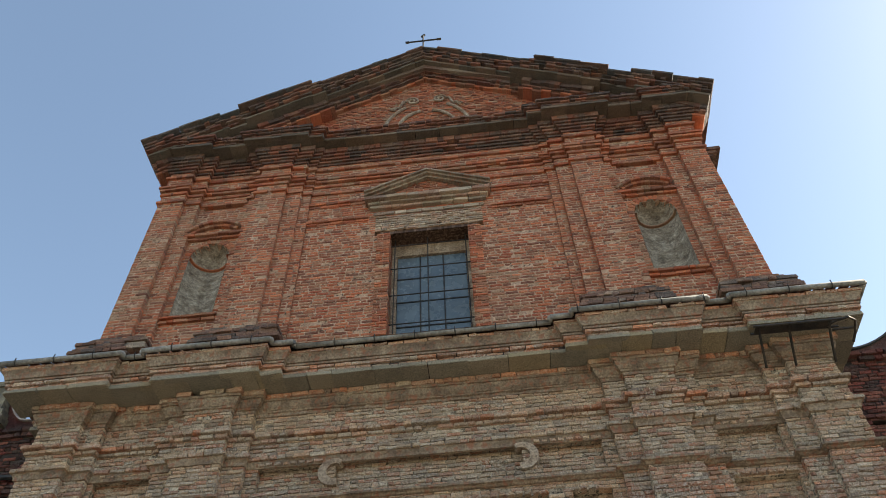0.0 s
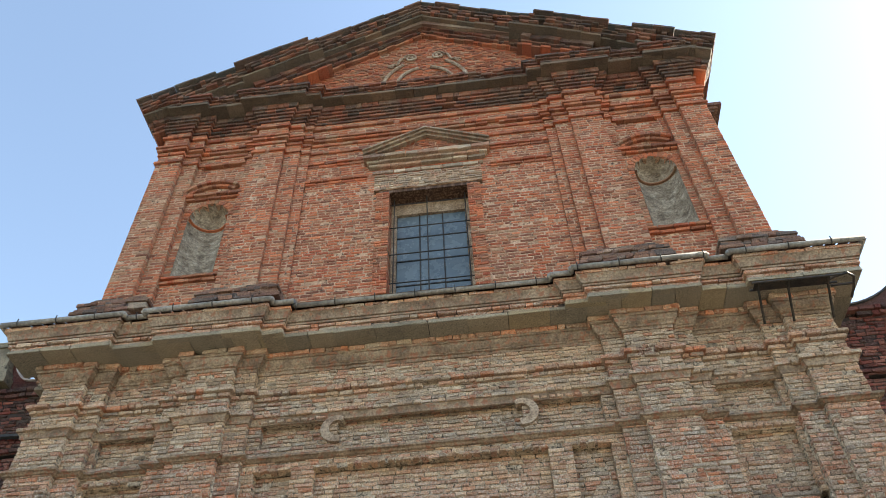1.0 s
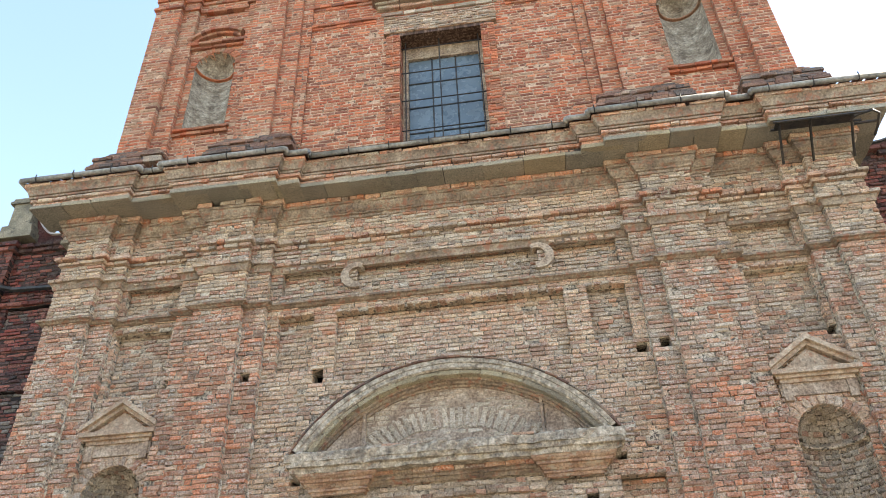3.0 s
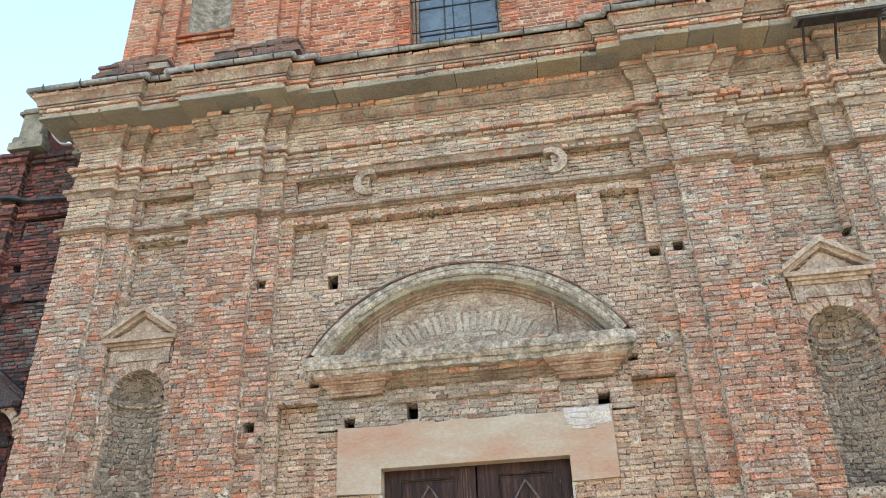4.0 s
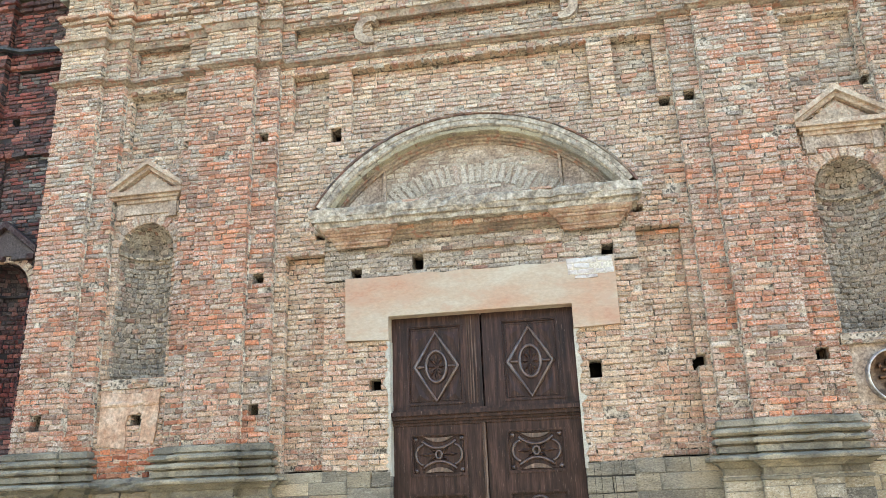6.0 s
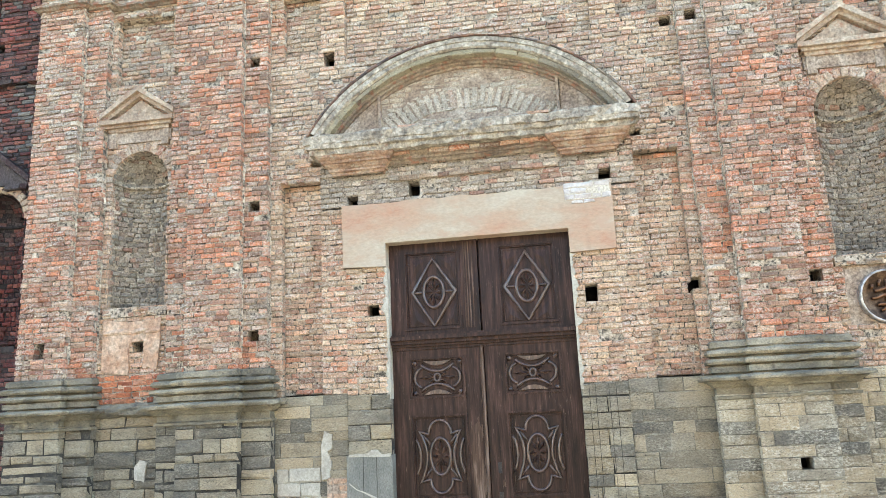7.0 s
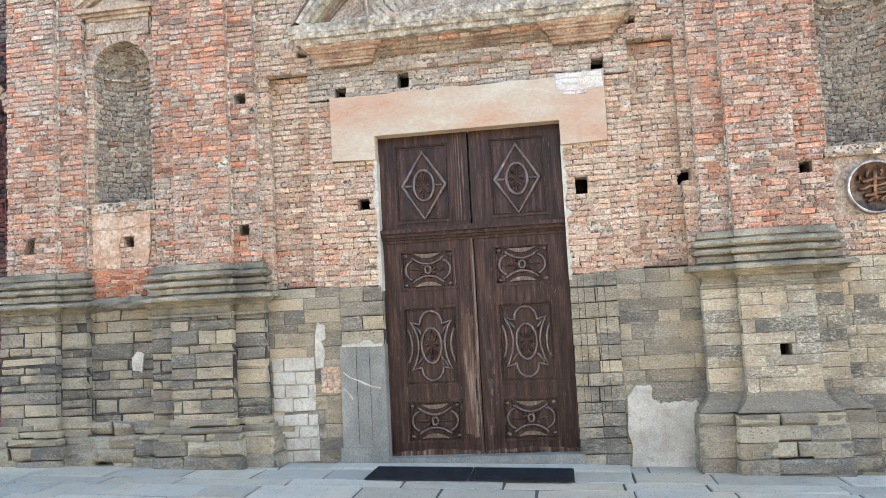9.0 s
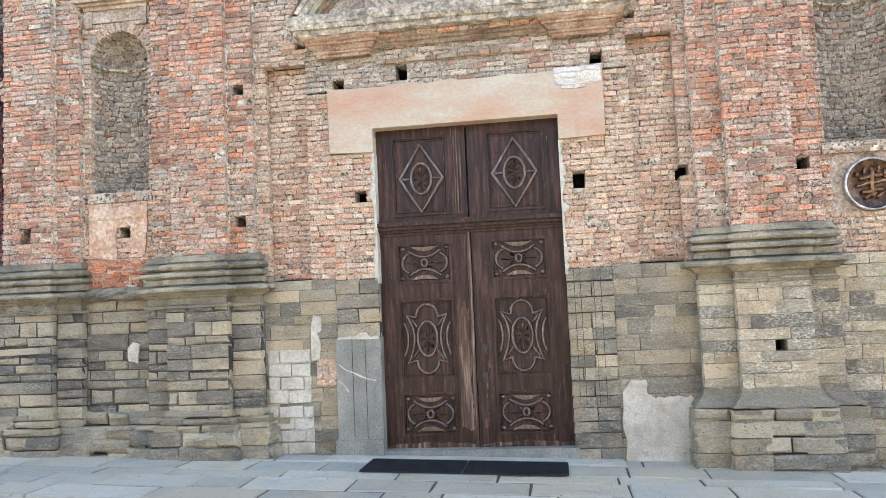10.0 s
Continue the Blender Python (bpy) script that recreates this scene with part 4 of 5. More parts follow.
part("medallion", q, M_SANDY, church, "pale stucco scroll medallion")

# upper window
window = thing("window_1", "tall barred window in a brick surround", "window", "structure", (U, 0, 0))
q = Mesh()
for x0, x1, z0, z1 in ((-0.75, -0.66, 10.4, 13.28), (0.66, 0.75, 10.4, 13.28), (-0.66, 0.66, 12.98, 13.28), (-0.66, 0.66, 10.4, 10.5)):
    q.box(x0, x1, 0.36, 0.46, z0, z1)
part("window_frame", q, M_SANDY, window)
for i in range(3):
    for k in range(4):
        q = Mesh()
        x0, z0 = -0.66 + 0.44 * i, 10.5 + 0.62 * k
        q.box(x0 + 0.008, x0 + 0.432, 0.42 + rng.uniform(-0.004, 0.004), 0.43, z0 + 0.008, z0 + 0.612)
        part("pane", q, M_GLASS, window)
q = Mesh()
for x in (-0.22, 0.22):
    q.box(x - 0.012, x + 0.012, 0.405, 0.435, 10.5, 12.98)
for k in range(1, 4):
    q.box(-0.66, 0.66, 0.405, 0.435, 10.488 + 0.62 * k, 10.512 + 0.62 * k)
part("glazing_bars", q, M_IRON, window)
for x in (-0.68, -0.05, 0.68):
    q = Mesh()
    q.tube([(x, 0.2, 10.3), (x, 0.2, 13.3)], 0.011)
    part("bar", q, M_IRON, window)
for z in (11.0, 11.72, 12.44, 13.1):
    q = Mesh()
    q.tube([(-0.8, 0.2, z), (0.8, 0.2, z)], 0.012)
    part("bar", q, M_IRON, window)
q = Mesh()
q.box(U - 0.95, U + 0.95, 0.02, 0.44, 13.28, 13.42)
part("window_lintel", q, M_WOOD_WORN, church)
W = Masonry()
W.lay(U - 1.05, U + 1.05, 13.36, 13.82, -0.02, (), back=0.45)
W.build("window_architrave", M_OLDBRICK, M_MORTAR_UP, church)
for sgn in (-1, 1):
    a, b = sorted((U + sgn * 0.75, U + sgn * 1.0))
    W = Masonry()
    W.lay(a, b, 10.1, 13.27, -0.03, (), back=0.3, lengths=(0.25, 0.13), uneven=0.015)
    W.build("window_jamb", M_UPPER, M_MORTAR_UP, church)
q = Masonry()
for z0, z1, out, w in ((13.85, 13.95, 0.03, 1.1), (14.02, 14.10, 0.08, 1.16), (14.10, 14.17, 0.14, 1.2), (14.17, 14.27, 0.22, 1.26)):
    q.row([(U - w, 0), (U + w, 0)], out, z0, z1, (0.3, 0.4, 0.25), deep=0.28)
q.build("window_pediment", M_OLDBRICK, M_MORTAR_UP, church)
W = Masonry()
W.lay(U - 1.15, U + 1.15, 14.27, 14.88, -0.06, [lambda z: [(-9, U - (14.9 - z) * 1.82), (U + (14.9 - z) * 1.82, 9)]], back=0.05, course=0.06)
W.build("window_tympanum", M_UPPER, M_MORTAR_UP, church)
for sgn in (-1, 1):
    q = Mesh()
    for lo, hi, out in ((0.0, 0.06, 0.14), (0.06, 0.12, 0.2), (0.12, 0.17, 0.25)):
        q.prism([(U + sgn * 1.28, 14.27 + lo), (U + sgn * 1.28, 14.27 + hi), (U, 14.86 + hi), (U, 14.86 + lo)], -out, 0.03)
    part("raking_moulding", q, M_CORNICE, church)

# ---- portal ----
MOULD = [(-0.02, 4.79), (0.0, 4.794), (0.01, 4.829), (0.035, 4.833), (0.04, 4.853), (0.025, 4.861), (0.045, 4.877), (0.075, 4.905), (0.08, 4.92), (0.11, 4.924), (0.115, 4.952), (0.14, 4.964), (0.165, 4.987), (0.17, 5.015)]
worn([(o - 0.02, z) for o, z in MOULD[6:]], [(-1.14, 0.0), (1.14, 0.0)], "portal_moulding", M_CORNICE, 0.008, 0.1, "worn tan moulding over the portal")
Masonry().row([(-1.12, 0), (1.12, 0)], 0.165, 4.965, 5.015, (0.25, 0.13), gaps=0.04, uneven=0.01).build("portal_frieze", M_PILASTER, M_MORTAR, church)
for a, b in ((-1.76, -1.10), (1.10, 1.76)):
    worn(MOULD, [(a, 0.1), (a, -0.09), (b, -0.09), (b, 0.1)], "portal_corbel", M_TERRACOTTA, 0.006, 0.06, "worn terracotta moulded corbel")
worn([(0.10, 5.008), (0.28, 5.012), (0.288, 5.075), (0.325, 5.082), (0.335, 5.135), (0.347, 5.142), (0.352, 5.235), (0.33, 5.262), (0.20, 5.275), (-0.1, 5.285)], [(-1.71, 0.2), (-1.71, 0.0), (1.71, 0.0), (1.71, 0.2)], "portal_cornice", M_STUCCO, 0.016, 0.14)
Masonry().row([(-0.85, 0), (1.0, 0)], 0.325, 5.245, 5.285, (0.22, 0.12), deep=0.2, gaps=0.25, uneven=0.02, wave=0.01).build("cornice_top_brick", M_OLDBRICK, M_MORTAR, church)
Masonry().row([(-1.05, 0), (1.05, 0)], 0.035, 4.68, 4.74, (0.13, 0.25), gaps=0.08, uneven=0.012).build("portal_frieze", M_OLDBRICK, M_MORTAR, church)
W = Masonry()
W.lay(-1.95, 1.95, 4.40, 5.06, 0.0, holes + [lambda z: [(-3, -1.67), (1.67, 3)] if z < 4.4 else []], back=0.28, uneven=0.012)
# the wall behind the arch field
tym = Masonry()


def outside_arc(z):
    w = math.sqrt(max(0, (SEG_R - 0.02) ** 2 - (z - SEG_C) ** 2))
    return [(-9, -w), (w, 9)]


tym.lay(-2.4, 2.4, 5.04, 6.36, -0.06, [outside_arc], back=0.28, bed=0.006)
tym.build("arch_field", M_FAN, M_SANDY, church)
for nm, r0, r1, out, mt, n in (("arch_slab", SEG_R - 0.21, SEG_R - 0.15, 0.30, M_CAPSTONE, 15), ("arch_tile", SEG_R, SEG_R + 0.025, 0.355, M_TILE, 30)):
    lo = math.degrees(math.asin((5.25 - SEG_C) / r0))
    for i in range(n):
        q = Mesh()
        a0 = 180 - lo - (180 - 2 * lo) * i / n
        a1 = 180 - lo - (180 - 2 * lo) * (i + 0.998) / n
        p0, p1 = [Vector((r0 * math.cos(radians(t)), -out - rng.uniform(0, 0.012), SEG_C + r0 * math.sin(radians(t)))) for t in (a0, a1)]
        d = p1 - p0
        length = d.length
        d.normalize()
        q.block(p0, d, OUT, (-d.z, 0, d.x), length, r1 - r0 + rng.uniform(-0.006, 0.006), out + 0.12, rng, 0.008, 0.006)
        part(nm, q, mt, church)
q = Mesh()
lo = math.degrees(math.asin((5.25 - SEG_C) / (SEG_R - 0.08)))
rows = []
for i in range(61):
    t = radians(180 - lo - (180 - 2 * lo) * i / 60)
    rows.append([((SEG_R + e + rng.uniform(-0.006, 0.006)) * math.cos(t), -o + rng.uniform(-0.006, 0.006), SEG_C + (SEG_R + e) * math.sin(t)) for e, o in ((-0.15, 0.0), (-0.15, 0.31), (-0.13, 0.335), (-0.07, 0.33), (-0.065, 0.345), (-0.01, 0.345), (0.0, 0.33), (0.0, 0.0))])
q.loft(rows)
part("archivolt", q, M_STUCCO, church)
q = Mesh()
rows = []
lo = math.degrees(math.asin((5.24 - SEG_C) / (SEG_R - 0.28)))
for i in range(61):
    t = radians(180 - lo - (180 - 2 * lo) * i / 60)
    rows.append([((SEG_R + e + rng.uniform(-0.004, 0.004)) * math.cos(t), -o + rng.uniform(-0.004, 0.004), SEG_C + (SEG_R + e) * math.sin(t)) for e, o in ((-0.29, -0.1), (-0.29, 0.075), (-0.265, 0.085), (-0.26, 0.13), (-0.24, 0.145), (-0.235, 0.19), (-0.21, 0.20), (-0.21, 0.30))])
q.loft(rows)
part("inner_archivolt", q, M_CORNICE, church)
# relieving fan of bricks on edge
for i in range(27):
    q = Mesh()
    a = 142 - 104 * i / 26
    c, s2 = math.cos(radians(a)), math.sin(radians(a))
    r0 = 1.02 + rng.uniform(-0.02, 0.02)
    o = Vector((r0 * c * 1.25 - 0.03 * s2, -0.070, 4.66 + r0 * s2 * 0.86))
    q.block(o, (s2, 0, -c), OUT, (c, 0, s2), 0.062, 0.26, 0.06, rng)
    part("fan_brick", q, M_FAN, church)
for s in (-1, 1):
    q = Mesh()
    q.box(s * 1.12 - 0.018, s * 1.12 + 0.018, -0.14, 0.0, 5.2, 5.2 + 0.74)
    part("arch_rib", q, M_SANDY, church)
    t = Mesh()
    lo = [(s * 1.15, 5.24), (s * 1.80, 5.24), (s * 1.62, 5.42), (s * 1.40, 5.62), (s * 1.15, 5.80)]
    t.prism(lo, -0.10, 0.0)
    part("arch_spandrel", t, M_SANDY, church)
W.build("portal_frieze_wall", M_GREYBRICK, M_MORTAR, church, near=lambda x, z: True)

# lintel of coloured plaster
q = Mesh()
lip = [(-1.66, 4.40)] + [(-1.66 + 3.32 * i / 24, 4.40 + rng.uniform(-0.012, 0.012)) for i in range(1, 24)] + [(1.66, 4.40), (1.655, 3.60), (1.115, 3.585), (1.115, 3.88), (-1.115, 3.88), (-1.115, 3.59), (-1.655, 3.61)]
q.prism(lip, -0.045, 0.26)
part("lintel", q, M_PLASTER, church, "flaking terracotta-coloured plaster lintel")
q = Masonry()
q.lay(1.10, 1.64, 4.22, 4.43, -0.058, (), course=0.07, joint=0.012, lengths=(0.2, 0.12, 0.16), back=0.0, bed=0.012, uneven=0.012)
q.lay(1.18, 1.45, 4.16, 4.22, -0.056, (), course=0.06, joint=0.012, lengths=(0.14, 0.1), back=0.0, bed=0.012, uneven=0.012)
q.build("lintel_patch", M_WHITE, M_PLASTER_PALE, church, "whitewashed brick patch")
# jambs
for s in (-1, 1):
    a, b = sorted((s * 1.115, s * 1.64))
    W = Masonry()
    W.lay(a, b, 2.06, 3.6, 0.0, holes, back=0.26, lengths=(0.25, 0.13, 0.2), uneven=0.015)
    W.build("door_jamb", M_WALL, M_MORTAR, church, near=lambda x, z: True)
    q = Mesh()
    edge = [(s * (1.125 + abs(rng.gauss(0.0, 0.028))), 2.0 + 1.58 * i / 40) for i in range(41)]
    q.prism([(s * 1.108, 2.0)] + edge + [(s * 1.108, 3.58)], -0.014, 0.2)
    part("jamb_plaster", q, M_RENDER, church)
    if s < 0:
        q = Mesh()
        q.box(a - 0.02, b + 0.004, -0.03, 0.26, 0.16, 1.36)
        q.box(a - 0.05, b + 0.004, -0.06, 0.26, -0.1, 0.16)
        body = part("jamb_slab", q, M_BLUESTONE, church, "smooth grey stone slab at the door jamb")
        for x in (-1.46, -1.30):
            q = Mesh()
            q.box(x - 0.003, x + 0.003, -0.033, -0.028, 0.17, 1.35)
            part("tooled_line", q, M_STONE_BED, body)
        W = Masonry()
        W.lay(a, b, 1.36, 2.06, -0.02, (), course=0.16, lengths=(0.55,), back=0.26, joint=0.009, uneven=0.004, gaps=0)
        W.build("jamb_stone", M_STONE, M_STONE_BED, church, piece="stone", near=lambda x, z: True)
    else:
        W = Masonry()
        W.lay(a, b, -0.25, 2.06, -0.02, (), course=0.15, lengths=(0.55, 0.26), back=0.26, vary=0.2, joint=0.009, uneven=0.004, gaps=0)
        body = W.build("jamb_stone", M_STONE, M_STONE_BED, church, piece="stone", near=lambda x, z: True)
        for x in (1.2, 1.27, 1.42, 1.5):
            q = Mesh()
            q.box(x - 0.0025, x + 0.0025, -0.026, -0.02, 0.5, 2.05)
            part("tooled_line", q, M_STONE_BED, body)

# ---- stone dado and pedestals ----
ROUGH = dict(course=0.142, joint=0.011, lengths=(0.5, 0.32, 0.66, 0.24), deep=0.12, uneven=0.016, vary=0.38, gaps=0.0, bed=0.022)
FINE = dict(course=0.152, joint=0.007, lengths=(0.52, 0.36, 0.62, 0.26, 0.44), deep=0.12, uneven=0.006, vary=0.3, gaps=0.0, bed=0.009)
for a, b in ((-2.62, -1.64), (1.64, 2.62), (-5.0, -3.9), (3.9, 5.0)):
    far_left = a == -5.0
    W = Masonry()
    W.lay(a, b, -0.35, 2.08, 0.0 if abs(a) < 3 else -0.02, holes, back=0.28, **(ROUGH if far_left else FINE))
    W.build("dado_wall", M_ASHLAR if a > 3 else M_STONE, M_STONE_BED if far_left else M_STONE_JOINT, church, piece="stone", near=lambda x, z: True, bevel=0.020 if far_left else 0.007, wobble=0.009 if far_left else 0.004)
q = Mesh()
q.prism(ragged([(1.66, -0.3), (2.42, -0.3), (2.44, 0.28), (2.36, 0.36), (2.47, 0.46), (2.42, 0.58), (2.1, 0.56), (1.96, 0.60), (1.93, 0.74), (1.78, 0.77), (1.66, 0.62)], 0.012), -0.022, 0.06)
part("render_patch", q, M_RENDER, church, "pale cement render patch")
# crumbling ledge and plaster remains under the niche
for s in (-1, 1):
    W = Masonry()
    W.lay(4.45 * s - 0.44, 4.45 * s + 0.44, 3.20, 3.31, -0.03, (), course=0.055, lengths=(0.13, 0.09, 0.2), uneven=0.03, gaps=0.12, back=0.2)
    W.build("niche_ledge", M_FRIEZE, M_MORTAR, church, near=lambda x, z: True)
q = Mesh()
q.prism(ragged([(-4.87, 2.50), (-4.50, 2.46), (-4.49, 2.88), (-4.30, 2.89), (-4.29, 2.55), (-4.12, 2.52), (-4.06, 3.16), (-4.5, 3.13), (-4.86, 3.17)], 0.011), -0.015, 0.03)
part("plaster_remnant", q, M_PEACH, church, "peach-coloured plaster remnant under the niche")
worn([(0.0, 2.97), (0.02, 2.975), (0.03, 3.0), (0.022, 3.03), (0.0, 3.04)], [(-4.86, -0.012), (-4.08, -0.012)], "plaster_ledge", M_PEACH, 0.006, 0.2)
W = Masonry()
W.lay(-4.93, -4.02, 2.1, 2.46, -0.016, (), back=0.02, gaps=0.03, uneven=0.014)
W.build("bare_brick_patch", M_BARE, M_MORTAR, church, near=lambda x, z: True)
for x0, x1, z0, z1 in ((-2.52, -1.99, 0.6, 1.24), (-2.52, -1.97, 0.0, 0.57)):
    W = Masonry()
    W.lay(x0, x1, z0, z1, -0.014, (), course=0.15, lengths=(0.24, 0.3), joint=0.008, back=0.1, uneven=0.004)
    W.build("pale_block_patch", M_RENDER, M_RENDER, church, piece="stone", near=lambda x, z: True)



for s in (-1, 1):
    for x0, x1, out_edge in ((2.55, 4.02, False), (4.90, 6.0, True)):
        plan = [(2.55, 0), (2.55, -0.15), (2.92, -0.15), (2.92, -0.27), (3.70, -0.27), (3.70, -0.15), (4.02, -0.15), (4.02, 0)] if not out_edge else [(4.90, 0), (4.90, -0.15), (5.24, -0.15), (5.24, -0.27), (5.99, -0.27), (5.99, 1.2)]
        if s < 0:
            plan = [(-x, y) for x, y in reversed(plan)]
        # dado faces
        bl = [(2.55, 2.92, -0.15), (2.92, 3.70, -0.27), (3.70, 4.02, -0.15)] if not out_edge else [(4.90, 5.24, -0.15), (5.24, 5.99, -0.27)]
        for a, b, y in bl:
            a, b = sorted((s * a, s * b))
            W = Masonry()
            for z0, z1 in ((0.5, 1.055), (1.055, 1.175), (1.175, 1.86)) if s > 0 else ((0.5, 1.86),):
                W.lay(a, b, z0, z1, y, [rect(3.29, 3.41, 1.055, 1.175)], back=0.0, **(FINE if s > 0 else ROUGH))
            if s > 0:
                W.build("pedestal_face", M_ASHLAR, M_STONE_JOINT, church, piece="stone", near=lambda x, z: True, bevel=0.007, wobble=0.004)
            else:
                W.build("pedestal_face", M_STONE, M_STONE_BED, church, piece="stone", near=lambda x, z: True, bevel=0.020, wobble=0.009)
        q = Mesh()
        q.sweep([(-0.01, 0.3), (-0.01, 0.56)], plan)
        q.sweep([(-0.05, 1.84), (-0.05, 2.40), (-0.14, 2.405)], plan)
        part("pedestal_core", q, M_STONE_BED, church)
        cap = [(0.0, 1.80), (0.02, 1.805), (0.022, 1.835), (-0.01, 1.842), (-0.01, 1.925), (0.018, 1.93), (0.03, 1.95), (0.06, 1.975), (0.085, 1.985), (0.088, 2.0), (0.15, 2.004), (0.158, 2.03), (0.14, 2.05), (0.03, 2.062), (-0.02, 2.075), (-0.02, 2.085), (0.025, 2.09), (0.025, 2.155), (-0.01, 2.16), (-0.005, 2.175), (0.055, 2.18), (0.068, 2.205), (0.05, 2.235), (-0.015, 2.245), (-0.02, 2.262), (0.035, 2.27), (0.06, 2.295), (0.05, 2.325), (0.02, 2.34), (-0.015, 2.345), (-0.01, 2.36), (0.006, 2.365), (0.002, 2.42), (-0.02, 2.44), (-0.14, 2.445)]
        worn(cap, plan, "pedestal_cap", M_MOULDED)
        if s > 0:
            worn([(0.0, 0.68), (0.012, 0.66), (0.025, 0.61), (0.06, 0.555), (0.115, 0.51), (0.135, 0.495), (0.14, 0.47), (0.10, 0.465)], plan, "pedestal_flare", M_CAPSTONE, 0.004)
            base = ((0.335, 0.465, 0.16, (0.6, 0.8, 0.45), 0.03),)
        else:
            base = ((0.50, 0.585, 0.03, (0.5, 0.75, 0.4), 0.016), (0.42, 0.50, 0.075, (0.4, 0.6, 0.3), 0.022), (0.335, 0.42, 0.12, (0.45, 0.6, 0.3), 0.028))
        for z0, z1, out, ls, bv in base:
            Masonry().row(plan, out, z0, z1, ls, deep=0.3, gaps=0.0, uneven=0.014, joint=0.016, wave=0.012).build("pedestal_base", M_CAPSTONE, M_STONE_BED, church, bevel=bv, wobble=0.011)
        u = 0.008 if s > 0 else 0.028
        for z0, z1, out, ls in ((0.17, 0.335, 0.165, (0.42, 0.55, 0.34)), (0.0, 0.17, 0.18, (0.4, 0.5, 0.3)), (-0.17, 0.0, 0.185, (0.36, 0.5, 0.42)), (-0.4, -0.17, 0.19, (0.4, 0.6))):
            Masonry().row(plan, out, z0, z1, ls, deep=0.4, gaps=0, uneven=u, joint=0.014, wave=0.006 if s > 0 else 0.03).build("pedestal_plinth", M_RUBBLE, M_STONE_BED, church, bevel=0.026 if s > 0 else 0.035, wobble=0.009 if s > 0 else 0.02)
# the rough plinth runs on under the bay between the pedestals
bay = [(-4.96, -0.12), (-3.96, -0.12)]
for z0, z1, out, ls in ((0.42, 0.56, 0.05, (0.4, 0.3)), (0.25, 0.42, 0.14, (0.6, 0.45)), (0.1, 0.25, 0.17, (0.5, 0.35, 0.28)), (-0.04, 0.1, 0.22, (0.4, 0.3, 0.5)), (-0.4, -0.04, 0.20, (0.4, 0.5))):
    Masonry().row(bay, out, z0, z1, ls, deep=0.35, gaps=0, uneven=0.035, joint=0.016, wave=0.03).build("bay_plinth", M_RUBBLE, M_STONE_BED, church, bevel=0.035, wobble=0.022)
worn([(0.0, 1.93), (0.05, 1.96), (0.07, 2.0), (0.065, 2.04), (0.02, 2.09), (-0.02, 2.11)], [(-4.92, -0.02), (-4.0, -0.02)], "broken_ledge", M_MOULDED, 0.02, 0.2)
# repairs beside the door
W = Masonry()
W.lay(-1.91, -1.66, 0.80, 1.12, -0.012, (), course=0.08, lengths=(0.24, 0.14), joint=0.006, back=0.1, bed=0.006, uneven=0.006)
W.build("peach_brick_patch", M_PEACH, M_SANDY, church)
for outline in ([(-1.97, 1.10), (-1.87, 1.12), (-1.85, 1.30), (-1.90, 1.42), (-1.83, 1.46), (-1.84, 1.62), (-1.93, 1.66), (-1.97, 1.5)], [(-4.34, 1.18), (-4.22, 1.15), (-4.19, 1.38), (-4.28, 1.42), (-4.36, 1.33)]):
    q = Mesh()
    q.prism(ragged(outline, 0.006, 3), -0.026, 0.03)
    part("lime_patch", q, M_RENDER, church)
for line in ([(-1.63, 1.05), (-1.54, 0.98), (-1.46, 0.95), (-1.36, 0.90), (-1.28, 0.87), (-1.18, 0.85)], [(-1.63, 0.86), (-1.57, 0.80), (-1.52, 0.72)]):
    q = Mesh()
    q.prism([(x, z + 0.004 + abs(rng.gauss(0, 0.007))) for x, z in line] + [(x, z - 0.006 - abs(rng.gauss(0, 0.004))) for x, z in reversed(line)], -0.0335, -0.02)
    part("lime_streak", q, M_RENDER, church)
q = Mesh()
q.prism(ragged([(-1.64, 1.345), (-1.13, 1.34), (-1.13, 1.38), (-1.25, 1.375), (-1.3, 1.42), (-1.37, 1.42), (-1.42, 1.38), (-1.64, 1.37)], 0.006, 3), -0.036, 0.0)
part("lime_patch", q, M_RENDER, church)

# ---- door ----
door = thing("door_1", "dark brown carved wooden double door, closed", "door", "structure", (0, 0.14, 0))


def ornament(line, r, parent, name, material=M_CARVED, closed=False, grow=None):
    """Carved bars; grow: (centre x, centre z, factor across, factor up)."""
    q = Mesh()
    for l in line:
        if grow:
            l = [(grow[0] + (x - grow[0]) * grow[2], y, grow[1] + (z - grow[1]) * grow[3]) for x, y, z in l]
        q.tube(l, r * 1.35, closed, 8, 1.5)
    return part(name, q, material, parent, smooth=True)


def petals(cx, cz, rx, rz, parent, rays=((0, 0.9), (45, 0.95), (90, 1.0), (135, 0.95), (180, 0.9), (225, 0.95), (270, 1.0), (315, 0.95)), width=0.024):
    """Carved rays: leaf shapes with a raised spine round a centre."""
    for a, k in rays:
        c, d = rx * k * math.cos(radians(a)), (rz or 0.0) * k * math.sin(radians(a))
        n = math.hypot(c, d)
        px, pz = -d / n * width, c / n * width
        q = Mesh()
        q.add([(cx + c * 0.12, 0.03, cz + d * 0.12), (cx + c * 0.62 + px, 0.028, cz + d * 0.62 + pz), (cx + c, 0.03, cz + d), (cx + c * 0.62 - px, 0.028, cz + d * 0.62 - pz), (cx + c * 0.6, -0.018, cz + d * 0.6)], [(0, 1, 4), (1, 2, 4), (2, 3, 4), (3, 0, 4), (0, 3, 2, 1)])
        part("carved_petal", q, M_CARVED, parent)


